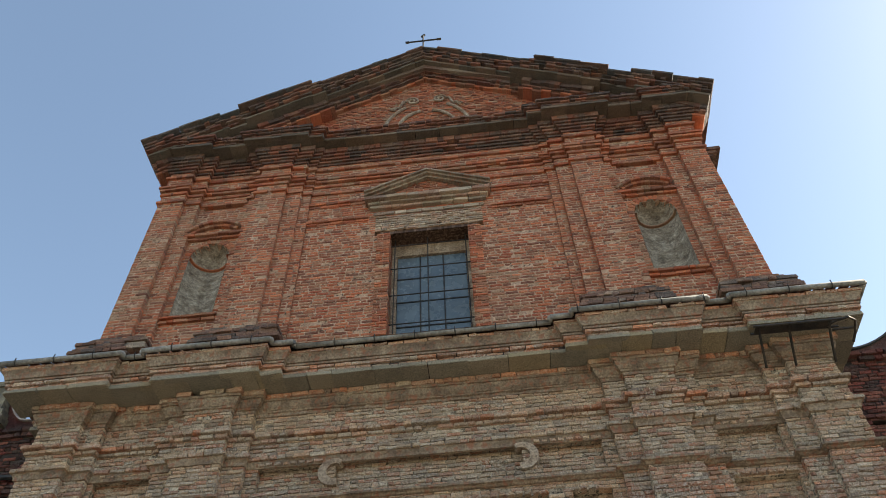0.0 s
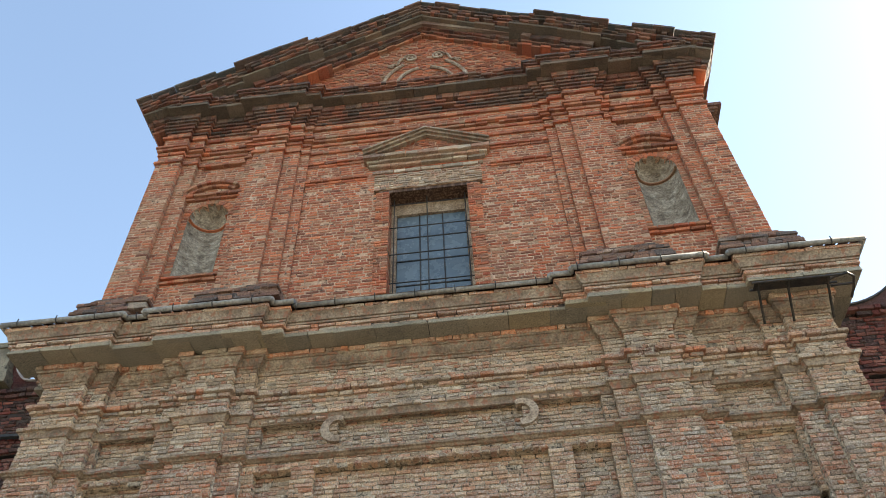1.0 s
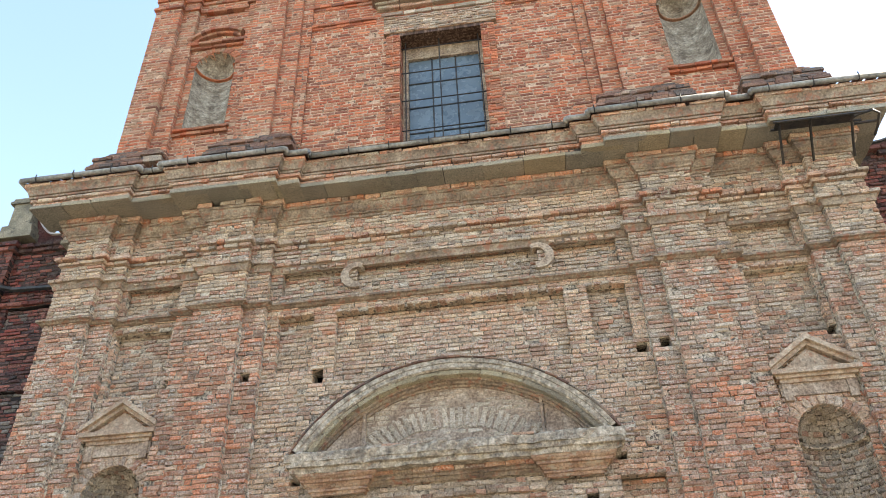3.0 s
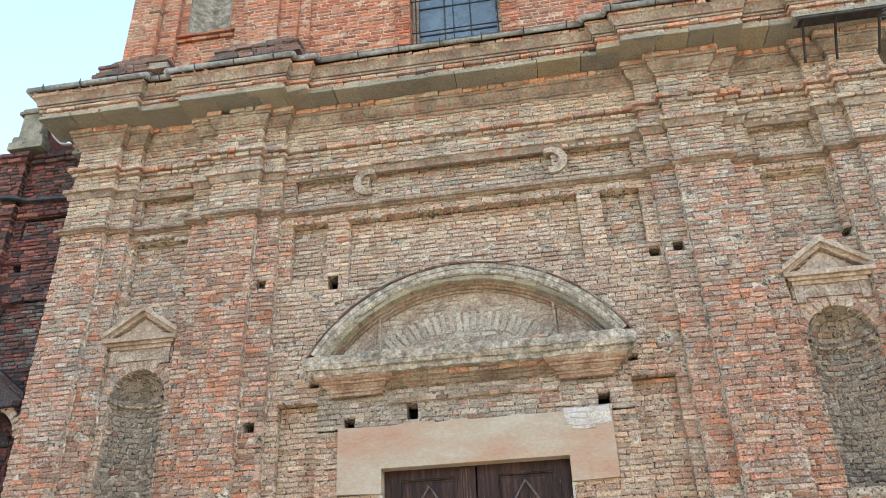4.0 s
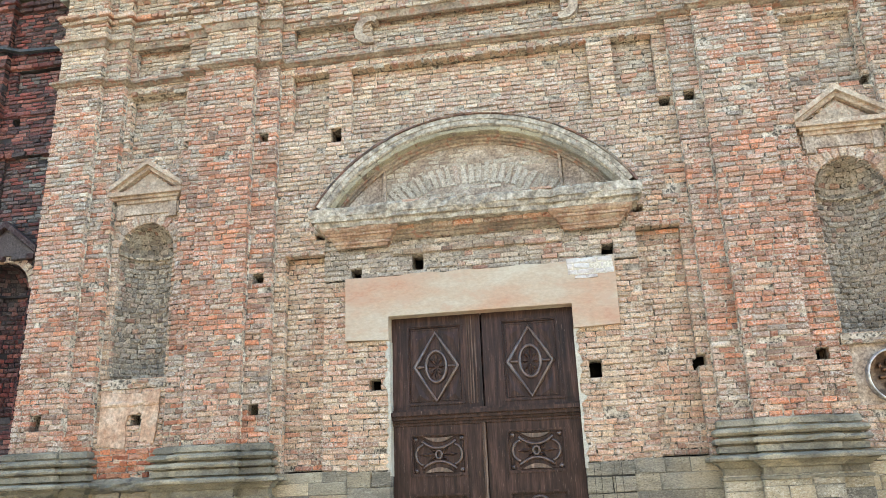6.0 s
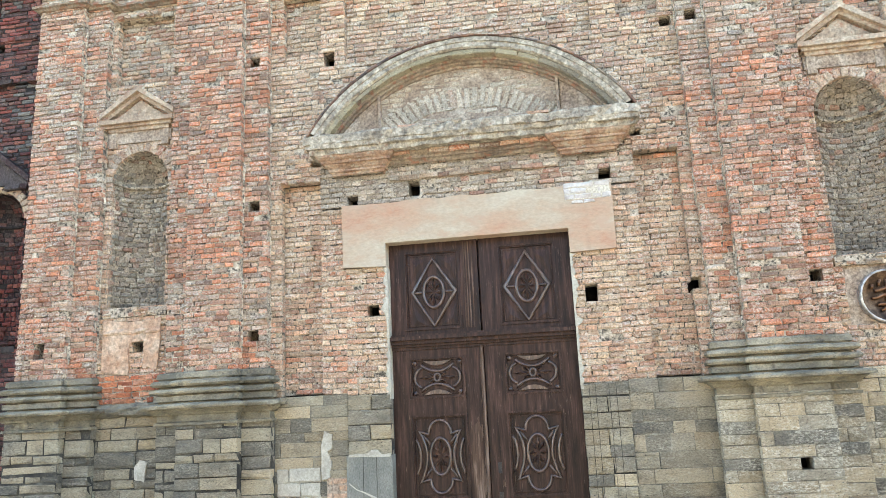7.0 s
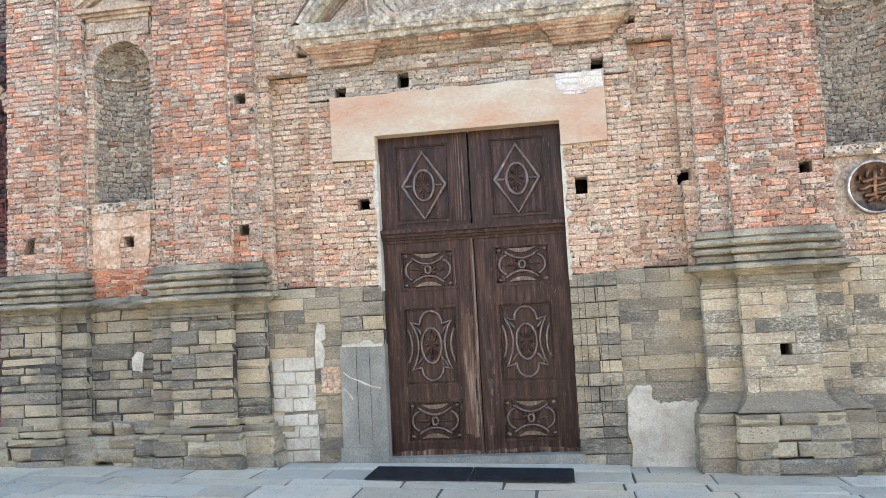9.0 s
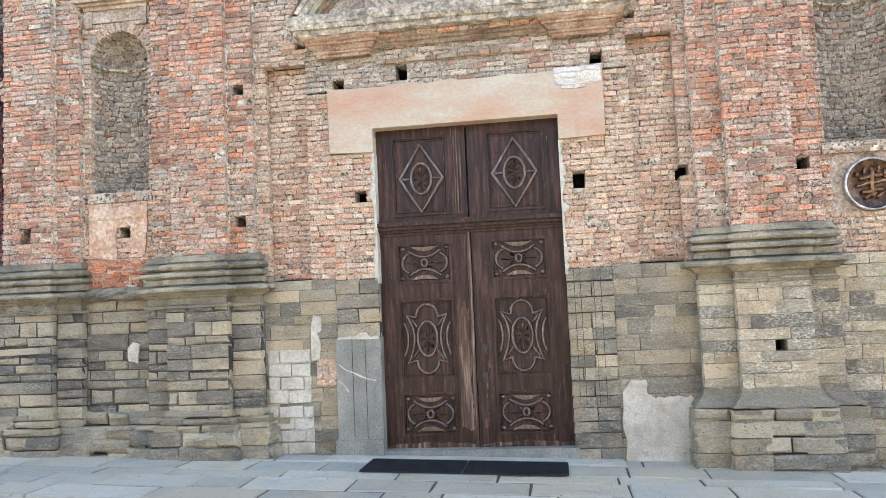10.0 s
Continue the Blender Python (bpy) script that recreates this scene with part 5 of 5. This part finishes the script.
def panel(x0, x1, z0, z1, parent):
    """A sunk panel in a moulded surround."""
    q = Mesh()
    q.box(x0, x1, 0.03, 0.06, z0, z1)
    p = part("panel", q, M_WOOD, parent)
    q = Mesh()
    for e, out, w in ((0.0, 0.045, 0.022), (0.022, 0.028, 0.014), (0.05, 0.012, 0.012)):
        a, b, c, d = x0 + e, x1 - e, z0 + e, z1 - e
        y0 = 0.03 - out
        q.box(a, b, y0, 0.035, c, c + w)
        q.box(a, b, y0, 0.035, d - w, d)
        q.box(a, a + w, y0, 0.035, c + w, d - w)
        q.box(b - w, b, y0, 0.035, c + w, d - w)
    part("panel_moulding", q, M_WOOD, parent)
    return p


def studs(points, parent):
    for x, z in points:
        q = Mesh()
        q.loft([[(x + 0.032 * math.cos(t) * math.cos(a * math.pi / 4), 0.028 - 0.032 * math.sin(t), z + 0.032 * math.cos(t) * math.sin(a * math.pi / 4)) for a in range(8)] for t in (0, 0.5, 1.0, 1.4)], True)
        part("stud", q, M_CARVED, parent, smooth=True)


for s in (-1, 1):
    # fixed upper leaf
    q = Mesh()
    a, b = sorted((s * 0.012, s * 1.115))
    q.box(a, b, 0.035, 0.09, 2.74, 3.89)
    c, d = sorted((s * 0.23, s * 0.93))
    q.box(a, c, 0.0, 0.04, 2.74, 3.89)
    q.box(d, b, 0.0, 0.04, 2.74, 3.89)
    q.box(c, d, 0.0, 0.04, 3.78, 3.89)
    q.box(c, d, 0.0, 0.04, 2.74, 2.80)
    up = part("upper_leaf", q, M_WOOD, door)
    panel(c, d, 2.80, 3.78, up)
    cx, cz = s * 0.57, 3.26
    ornament([[(cx - 0.27, 0.02, cz), (cx, 0.02, cz + 0.42), (cx + 0.27, 0.02, cz), (cx, 0.02, cz - 0.42)]], 0.02, up, "carved_lozenge", M_CARVED, True)
    ornament([arc(cx, cz, 0.125, 0, 345, 23, 0.02, 0.19)], 0.016, up, "carved_ring", M_CARVED, True)
    petals(cx, cz, 0.115, 0.18, up)
    ornament([[(cx + sx * 0.13, 0.022, cz), (cx + sx * 0.26, 0.022, cz)] for sx in (-1, 1)], 0.013, up, "carved_ray")
    q = Mesh()
    for sx in (-1, 1):
        for sz in (-1, 1):
            x, z = cx + sx * 0.28, cz + sz * 0.42
            q.add([(x, 0.028, z), (x - sx * 0.2, 0.028, z), (x, 0.028, z - sz * 0.3), (x - sx * 0.06, 0.012, z - sz * 0.09)], [(0, 1, 3), (0, 3, 2), (1, 2, 3)])
    part("carved_corners", q, M_WOOD, up)
    # moving leaf below
    q = Mesh()
    q.box(a, b, 0.035, 0.09, 0.02, 2.58)
    c, d = sorted((s * 0.23, s * 0.91))
    q.box(a, c, 0.0, 0.04, 0.02, 2.58)
    q.box(d, b, 0.0, 0.04, 0.02, 2.58)
    for z0, z1 in ((2.47, 2.58), (1.79, 1.98), (0.67, 0.83), (0.02, 0.16)):
        q.box(c, d, 0.0, 0.04, z0, z1)
    leaf = part("door_leaf", q, M_WOOD, door)
    cx = s * 0.57
    for z0, z1 in ((1.98, 2.47), (0.16, 0.67)):
        panel(c, d, z0, z1, leaf)
        cz = (z0 + z1) / 2
        lobes = [arc(cx + 0.14, cz, 0.135, -70, 70, 12, 0.02, 0.125), [(x, y, z) for x, y, z in arc(cx - 0.14, cz, 0.135, 250, 110, 12, 0.02, 0.125)]]
        bows = [[(cx + 0.20 * k / 6, 0.018, cz + sz * (0.075 + 0.085 * (k / 6) ** 2)) for k in range(-6, 7)] for sz in (-1, 1)]
        ornament(lobes + bows, 0.013, leaf, "carved_cartouche")
        for sz in (-1, 1):
            q = Mesh()
            q.prism([(cx + 0.17 * k / 8, cz + sz * (0.205 - 0.012 * (1 - (k / 8) ** 2))) for k in range(-8, 9)] + [(cx + 0.17 * k / 8, cz + sz * (0.205 - 0.062 * (1 - (k / 8) ** 2))) for k in range(7, -8, -1)], -0.004, 0.032)
            part("carved_crescent", q, M_CARVED, leaf)
        ornament([arc(cx, cz, 0.036, 0, 330, 11, 0.012, 0.046)], 0.012, leaf, "carved_boss", M_CARVED, True)
        petals(cx, cz, 0.235, 0.0, leaf, ((0, 1.0), (180, 1.0)), 0.022)
        petals(cx, cz, 0.165, 0.10, leaf, ((45, 1.0), (135, 1.0), (225, 1.0), (315, 1.0)), 0.018)
        studs([(cx + sx * 0.275, cz + sz * 0.18) for sx in (-1, 1) for sz in (-1, 1)], leaf)
    panel(c, d, 0.83, 1.79, leaf)
    cz = 1.31
    quarter = [(0.13 * math.sin(radians(a)), 0.27 + 0.145 * math.cos(radians(a))) for a in range(0, 100, 12)] + [(0.165, 0.265), (0.245, 0.29), (0.205, 0.21), (0.175, 0.12), (0.16, 0.04)]
    half = quarter + [(x, -z) for x, z in reversed(quarter)]
    ornament([[(cx + x, 0.018, cz + z) for x, z in half] + [(cx - x, 0.018, cz + z) for x, z in reversed(half)][1:-1]], 0.013, leaf, "carved_cartouche", M_CARVED, True)
    ornament([[(cx + sx * (0.235 + 0.05 * (k / 5) ** 2), 0.02, cz + 0.2 * k / 5) for k in range(-5, 6)] for sx in (-1, 1)], 0.012, leaf, "carved_leaf")
    ornament([arc(cx, cz, 0.12, 0, 345, 23, 0.016, 0.21)], 0.014, leaf, "carved_ring", M_CARVED, True)
    petals(cx, cz, 0.11, 0.195, leaf)
    ornament([[(cx + sx * 0.11, 0.022, cz + sz * 0.13), (cx + sx * 0.20, 0.022, cz + sz * 0.25)] for sx in (-1, 1) for sz in (-1, 1)], 0.011, leaf, "carved_rays")
q = Mesh()
for y0, z0, z1 in ((-0.02, 2.565, 2.60), (-0.05, 2.60, 2.63), (-0.09, 2.63, 2.665), (-0.13, 2.675, 2.72), (-0.10, 2.665, 2.68), (-0.05, 2.72, 2.75)):
    q.box(-1.13, 1.13, y0, 0.06, z0, z1)
part("transom", q, M_WOOD, door)
q = Mesh()
q.tube([(-0.02, -0.012, 0.03), (-0.02, -0.012, 2.57)], 0.022, sides=8)
part("meeting_bead", q, M_WOOD_WORN, door)
q = Mesh()
q.prism(ragged([(-0.20, 0.25), (-0.06, 0.22), (-0.05, 1.2), (-0.09, 1.75), (-0.19, 1.6)], 0.012), -0.003, 0.004)
part("worn_stile", q, M_WOOD_WORN, door, "scuffed pale patch of bare wood")
q = Mesh()
for x in (-0.19, -0.16, -0.13, -0.09):
    q.box(x, x + 0.016, -0.008, 0.01, 2.80, 3.86)
part("worn_fluting", q, M_WOOD_WORN, door)
for x0, x1 in ((-1.10, -0.04), (0.03, 1.10)):
    q = Mesh()
    q.prism(ragged([(x0, 0.02), (x1, 0.02), (x1, 0.06), (x0 * 0.5 + x1 * 0.5, 0.09), (x0, 0.05)], 0.006, 8), -0.0035, 0.004)
    part("worn_foot", q, M_WOOD_WORN, door)
FL = random.Random(21)
for i in range(22):
    x, z, h = FL.choice((FL.uniform(-0.2, -0.05), FL.uniform(0.06, 0.2))), FL.uniform(0.2, 1.75), FL.uniform(0.03, 0.14)
    q = Mesh()
    q.prism(ragged([(x, z), (x + 0.012 + h * 0.12, z), (x + 0.01 + h * 0.12, z + h), (x + 0.004, z + h)], 0.004, 3), -0.0045, 0.004)
    part("scuff", q, M_WOOD_WORN, door)
for z in (1.16, 0.83):
    q = Mesh()
    q.box(0.10, 0.14, -0.012, 0.01, z - 0.06, z + 0.06)
    part("lock_plate", q, M_IRON, door)
q = Mesh()
q.box(-1.115, 1.115, 0.10, 0.2, 0.0, 3.9)
part("backboard", q, M_WOOD, door)
q = Mesh()
q.box(-1.16, 1.16, -0.02, 0.3, -0.12, 0.02)
part("threshold", q, M_BLUESTONE, church)

# mats
for x0, x1 in ((-1.19, -0.09), (-0.08, 1.02)):
    mat_thing = thing("door_mat", "black ribbed rubber mat lying before the door", "door mat", at=((x0 + x1) / 2, -0.60, ground_z((x0 + x1) / 2) + 0.012), group="door mats")
    mat_thing.rotation_euler.y = math.atan(0.032)
    w = (x1 - x0) / 2
    q = Mesh()
    q.box(-w, w, -0.32, 0.32, 0, 0.01)
    part("base", q, M_RUBBER, mat_thing)
    q = Mesh()
    x = -w + 0.02
    while x < w - 0.03:
        q.box(x, x + 0.012, -0.30, 0.30, 0.01, 0.02)
        x += 0.026
    part("ribs", q, M_RUBBER, mat_thing)

# round bronze plaque
plaque = thing("plaque", "round dark bronze relief plaque in a pale ring", "plaque", at=(4.50, -0.0, 2.83))
q = Mesh()
q.loft([[(r * math.cos(a * math.pi / 24), y, r * math.sin(a * math.pi / 24)) for a in range(48)] for r, y in ((0.001, -0.006), (0.15, -0.008), (0.225, -0.016), (0.262, -0.036), (0.276, -0.04))], True)
part("disc", q, M_BRONZE, plaque, smooth=True)
q = Mesh()
q.loft([[(r * math.cos(a * math.pi / 24), y, r * math.sin(a * math.pi / 24)) for a in range(48)] for r, y in ((0.272, -0.036), (0.276, -0.046), (0.287, -0.048), (0.296, -0.04), (0.299, 0.04))], True)
part("rim", q, M_PEWTER, plaque, "pale worn metal rim", smooth=True)
pr = random.Random(4)
for x0, z0, x1, z1, r in ((-0.13, 0.07, 0.12, 0.10, 0.022), (-0.02, -0.16, 0.0, 0.18, 0.024), (-0.17, -0.01, 0.16, 0.03, 0.02), (-0.12, -0.09, 0.10, -0.06, 0.024), (-0.09, -0.15, 0.03, -0.10, 0.018), (0.04, -0.15, 0.14, -0.09, 0.018), (-0.16, 0.08, -0.15, 0.14, 0.016), (0.13, 0.06, 0.14, 0.15, 0.016), (0.06, 0.12, 0.08, 0.19, 0.014), (-0.08, 0.12, -0.07, 0.18, 0.014)):
    q = Mesh()
    q.tube([(x0 + (x1 - x0) * k / 6 + pr.uniform(-0.006, 0.006), -0.018 - 0.012 * math.sin(math.pi * k / 6), z0 + (z1 - z0) * k / 6 + pr.uniform(-0.012, 0.012)) for k in range(7)], r, sides=8)
    part("relief", q, M_COPPER, plaque, smooth=True)
q = Mesh()
q.box(4.08, 4.86, 0.04, 0.1, 2.5, 3.22)
part("plaque_recess", q, M_SANDY, church)

# lamp bracket under the cornice
br = thing("lamp_bracket", "black iron lamp bracket fixed under the stone cornice", "bracket", at=(0, 0, 0))
for yy, zz in ((-0.62, 9.30), (-0.80, 9.28)):
    q = Mesh()
    q.tube([(4.78, yy, zz), (6.02, yy, zz)], 0.018)
    part("rail", q, M_IRON, br)
q = Mesh()
q.box(4.82, 5.85, -0.79, -0.63, 9.285, 9.295)
part("plate", q, M_IRON, br)
for x in (4.88, 5.30, 5.86):
    q = Mesh()
    q.tube([(x, -0.81, 9.28), (x, -0.68, 9.25), (x + 0.04, -0.45, 9.12), (x + 0.08, -0.23, 8.98)], 0.02)
    part("arm", q, M_IRON, br)
q = Mesh()
q.tube([(5.80, -0.62, 9.30), (5.95, -0.74, 9.30), (6.12, -0.80, 9.30), (6.22, -0.74, 9.28), (6.24, -0.55, 9.22), (6.22, -0.42, 9.16)], 0.02)
part("loop", q, M_IRON, br)
q = Mesh()
q.tube([(5.92, -0.60, 9.26), (6.05, -0.62, 9.25), (6.22, -0.62, 9.25)], 0.02)
part("stay", q, M_IRON, br)

# ---- lower wings on both sides, set back ----
WY = 0.62
for s in (-1, 1):
    wing = thing("side_wing", "dark red brick wing with broken parapet", "building", group="side wings")

    def sloped(z, s=s):
        if z > 9.7:
            return [(-20, -7.05), (-6.2, 20)] if s < 0 else [(-20, 6.2), (7.05, 20)]
        return []
    # past about 8 m the wing is unseen length, added to shade the ground
    a, b = sorted((s * 5.9, s * 22.0))
    W = Masonry()
    nw = [arched(s * 7.05, 0.42, 3.0, 4.85), rect(*sorted((s * 6.45, s * 7.35)), 5.9, 7.0), rect(*sorted((s * 6.45, s * 7.35)), 8.1, 8.5), rect(s * 7.25 - 0.07, s * 7.25 + 0.07, 7.55, 7.7)]
    W.lay(a, b, -0.4, 9.85, WY, nw, back=WY + 0.3, uneven=0.016, gaps=0.01)
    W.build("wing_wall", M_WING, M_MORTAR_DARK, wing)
    q = Mesh()
    q.box(a, b, WY + 0.5, WY + 0.8, -0.4, 9.8)
    part("wing_core", q, M_MORTAR_DARK, wing)
    for x0, x1, z0, z1 in ((6.45, 7.35, 5.9, 7.0), (6.45, 7.35, 8.1, 8.5)):
        W = Masonry()
        W.lay(*sorted((s * x0, s * x1)), z0, z1, WY + 0.06, (), back=WY + 0.3)
        W.build("recessed_panel", pieces("brick_dark_grey", [(0.14, 0.12, 0.105), (0.2, 0.17, 0.145), (0.11, 0.09, 0.08)], DARKRED, 0.62, (0.28, 0.25, 0.21), 0.4), M_MORTAR_DARK, wing)
    p0, p1 = sorted((s * 7.5, s * 8.2))
    W = Masonry()
    W.lay(p0, p1, -0.4, 9.85, WY - 0.12, (), back=WY + 0.1)
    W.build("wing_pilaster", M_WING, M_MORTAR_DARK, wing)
    line = [(p0, WY), (p0, WY - 0.12), (p1, WY - 0.12), (p1, WY)]
    line = [(a, WY)] + line + [(b, WY)]
    for z0, z1, out in ((5.28, 5.36, 0.08), (6.98, 7.06, 0.05), (7.7, 7.77, 0.03), (8.55, 8.62, 0.04), (9.62, 9.7, 0.06), (9.7, 9.78, 0.1)):
        Masonry().row(line, out, z0, z1, (0.25, 0.12), gaps=0.03).build("wing_string_course", M_WING, M_MORTAR_DARK, wing)
    q = Mesh()
    q.prism([(s * 6.55, 5.36), (s * 7.6, 5.36), (s * 7.07, 5.78)], WY - 0.04, WY + 0.05)
    part("wing_gable", q, M_WING, wing)
    for e in (-1, 1):
        q = Mesh()
        q.prism([(s * 7.07 + e * 0.56, 5.36), (s * 7.07 + e * 0.56, 5.45), (s * 7.07, 5.9), (s * 7.07, 5.8)], WY - 0.12, WY + 0.02)
        part("wing_gable_moulding", q, M_WING, wing)
    # concave parapet with its coping
    shift = -0.2 if s < 0 else 0.42
    curve = [(s * (7.35 + shift - 1.2 * t), 9.85 + 0.62 * (1 - t) ** 2.2) for t in [i / 8 for i in range(9)]]
    if s < 0:
        curve = [(-7.42 + 0.55 * t, 9.95 + 0.72 * (1 - t) ** 2) for t in [i / 8 for i in range(9)]] + [(-6.35, 9.9)]
    q = Mesh()
    q.prism(curve + [(s * (6.15 + shift), 9.7), (s * (7.35 + shift), 9.7)], WY, WY + 0.35)
    part("parapet", q, M_WING, wing)
    q = Mesh()
    q.loft([[(x, WY - 0.05, z), (x, WY - 0.05, z + 0.03), (x, WY + 0.4, z + 0.03), (x, WY + 0.4, z)] for x, z in curve], True)
    part("parapet_coping", q, M_WHITE if s < 0 else M_SLATE, wing)
    ped = Mesh()
    for w, z0, z1 in ((0.32, 9.85, 10.0), (0.28, 10.0, 10.12), (0.20, 10.12, 10.62), (0.28, 10.62, 10.68), (0.24, 10.68, 10.74)):
        ped.box(s * (7.72 + shift) - w, s * (7.72 + shift) + w, WY - 0.1 - w * 0.4, WY + 0.5, z0, z1)
    part("finial_pedestal", ped, M_MOULDED, wing)
    q = Mesh()
    prof = ((0.24, 10.74), (0.2, 10.84), (0.1, 10.9), (0.08, 10.98), (0.17, 11.06), (0.2, 11.17), (0.16, 11.28), (0.05, 11.35)) if s > 0 else ((0.25, 10.74), (0.23, 10.82), (0.18, 10.88), (0.02, 10.93))
    q.loft([[(s * (7.72 + shift) + r * math.cos(t * math.pi / 6), WY + 0.1 + r * math.sin(t * math.pi / 6), z) for t in range(12)] for r, z in prof], True)
    part("finial", q, M_MOULDED, wing)
    if s < 0:
        q = Mesh()
        q.tube([(-9.5, WY - 0.16, 8.93), (-8.25, WY - 0.18, 8.90), (-8.0, WY - 0.18, 8.93), (-7.5, WY - 0.18, 8.86), (-7.3, WY - 0.06, 8.85), (-6.2, WY - 0.06, 8.80)], 0.045)
        part("pipe", q, M_IRON, wing, "dark pipe along the wing")
    niche_holder = niche(s * 7.05, 0.42, 3.0, 4.85, wing, M_WING, M_MORTAR_DARK)
    niche_holder.location.y = WY

# ---- paving ----
q = Mesh()
q.block((-1.75, -0.34, ground_z(-1.75) + 0.014), Vector((1, 0, -0.032)).normalized(), (0.032, 0, 1), (0, 1, 0), 3.4, 0.36, 0.1, rng, 0.01, 0.004)
part("door_slab", q, M_PAVING, ground)
slabs = 0
rest = Mesh()
y = 0.02
row_no = 0
PV = random.Random(11)
while y > -5.6:
    dpt = PV.choice((0.32, 0.42, 0.5, 0.38))
    x = -9.0 + PV.uniform(0, 0.6)
    while x < 9.0:
        w = PV.uniform(0.55, 1.35)
        z = ground_z(x + w / 2) + PV.uniform(-0.003, 0.003)
        skew = -0.032
        d = Vector((1, 0, skew)).normalized()
        o = Vector((x, y - dpt, ground_z(x) + PV.uniform(-0.002, 0.002)))
        if y > -3.2 and abs(x) < 8 and slabs < 290:
            q = Mesh()
            q.block((0, 0, 0), d, (-d.z * -1, 0, 1), (0, 1, 0), w - 0.018, dpt - 0.018, 0.06, PV, 0.012, 0.007)
            ob = part("paving_slab", q, M_PAVING, ground)
            ob.location = o
            slabs += 1
        else:
            rest.block(o, d, (0.032, 0, 1), (0, 1, 0), w - 0.018, dpt - 0.018, 0.06, PV, 0.012, 0.007)
        x += w
    y -= dpt
part("paving", rest, M_PAVING, ground, kind="stuff")
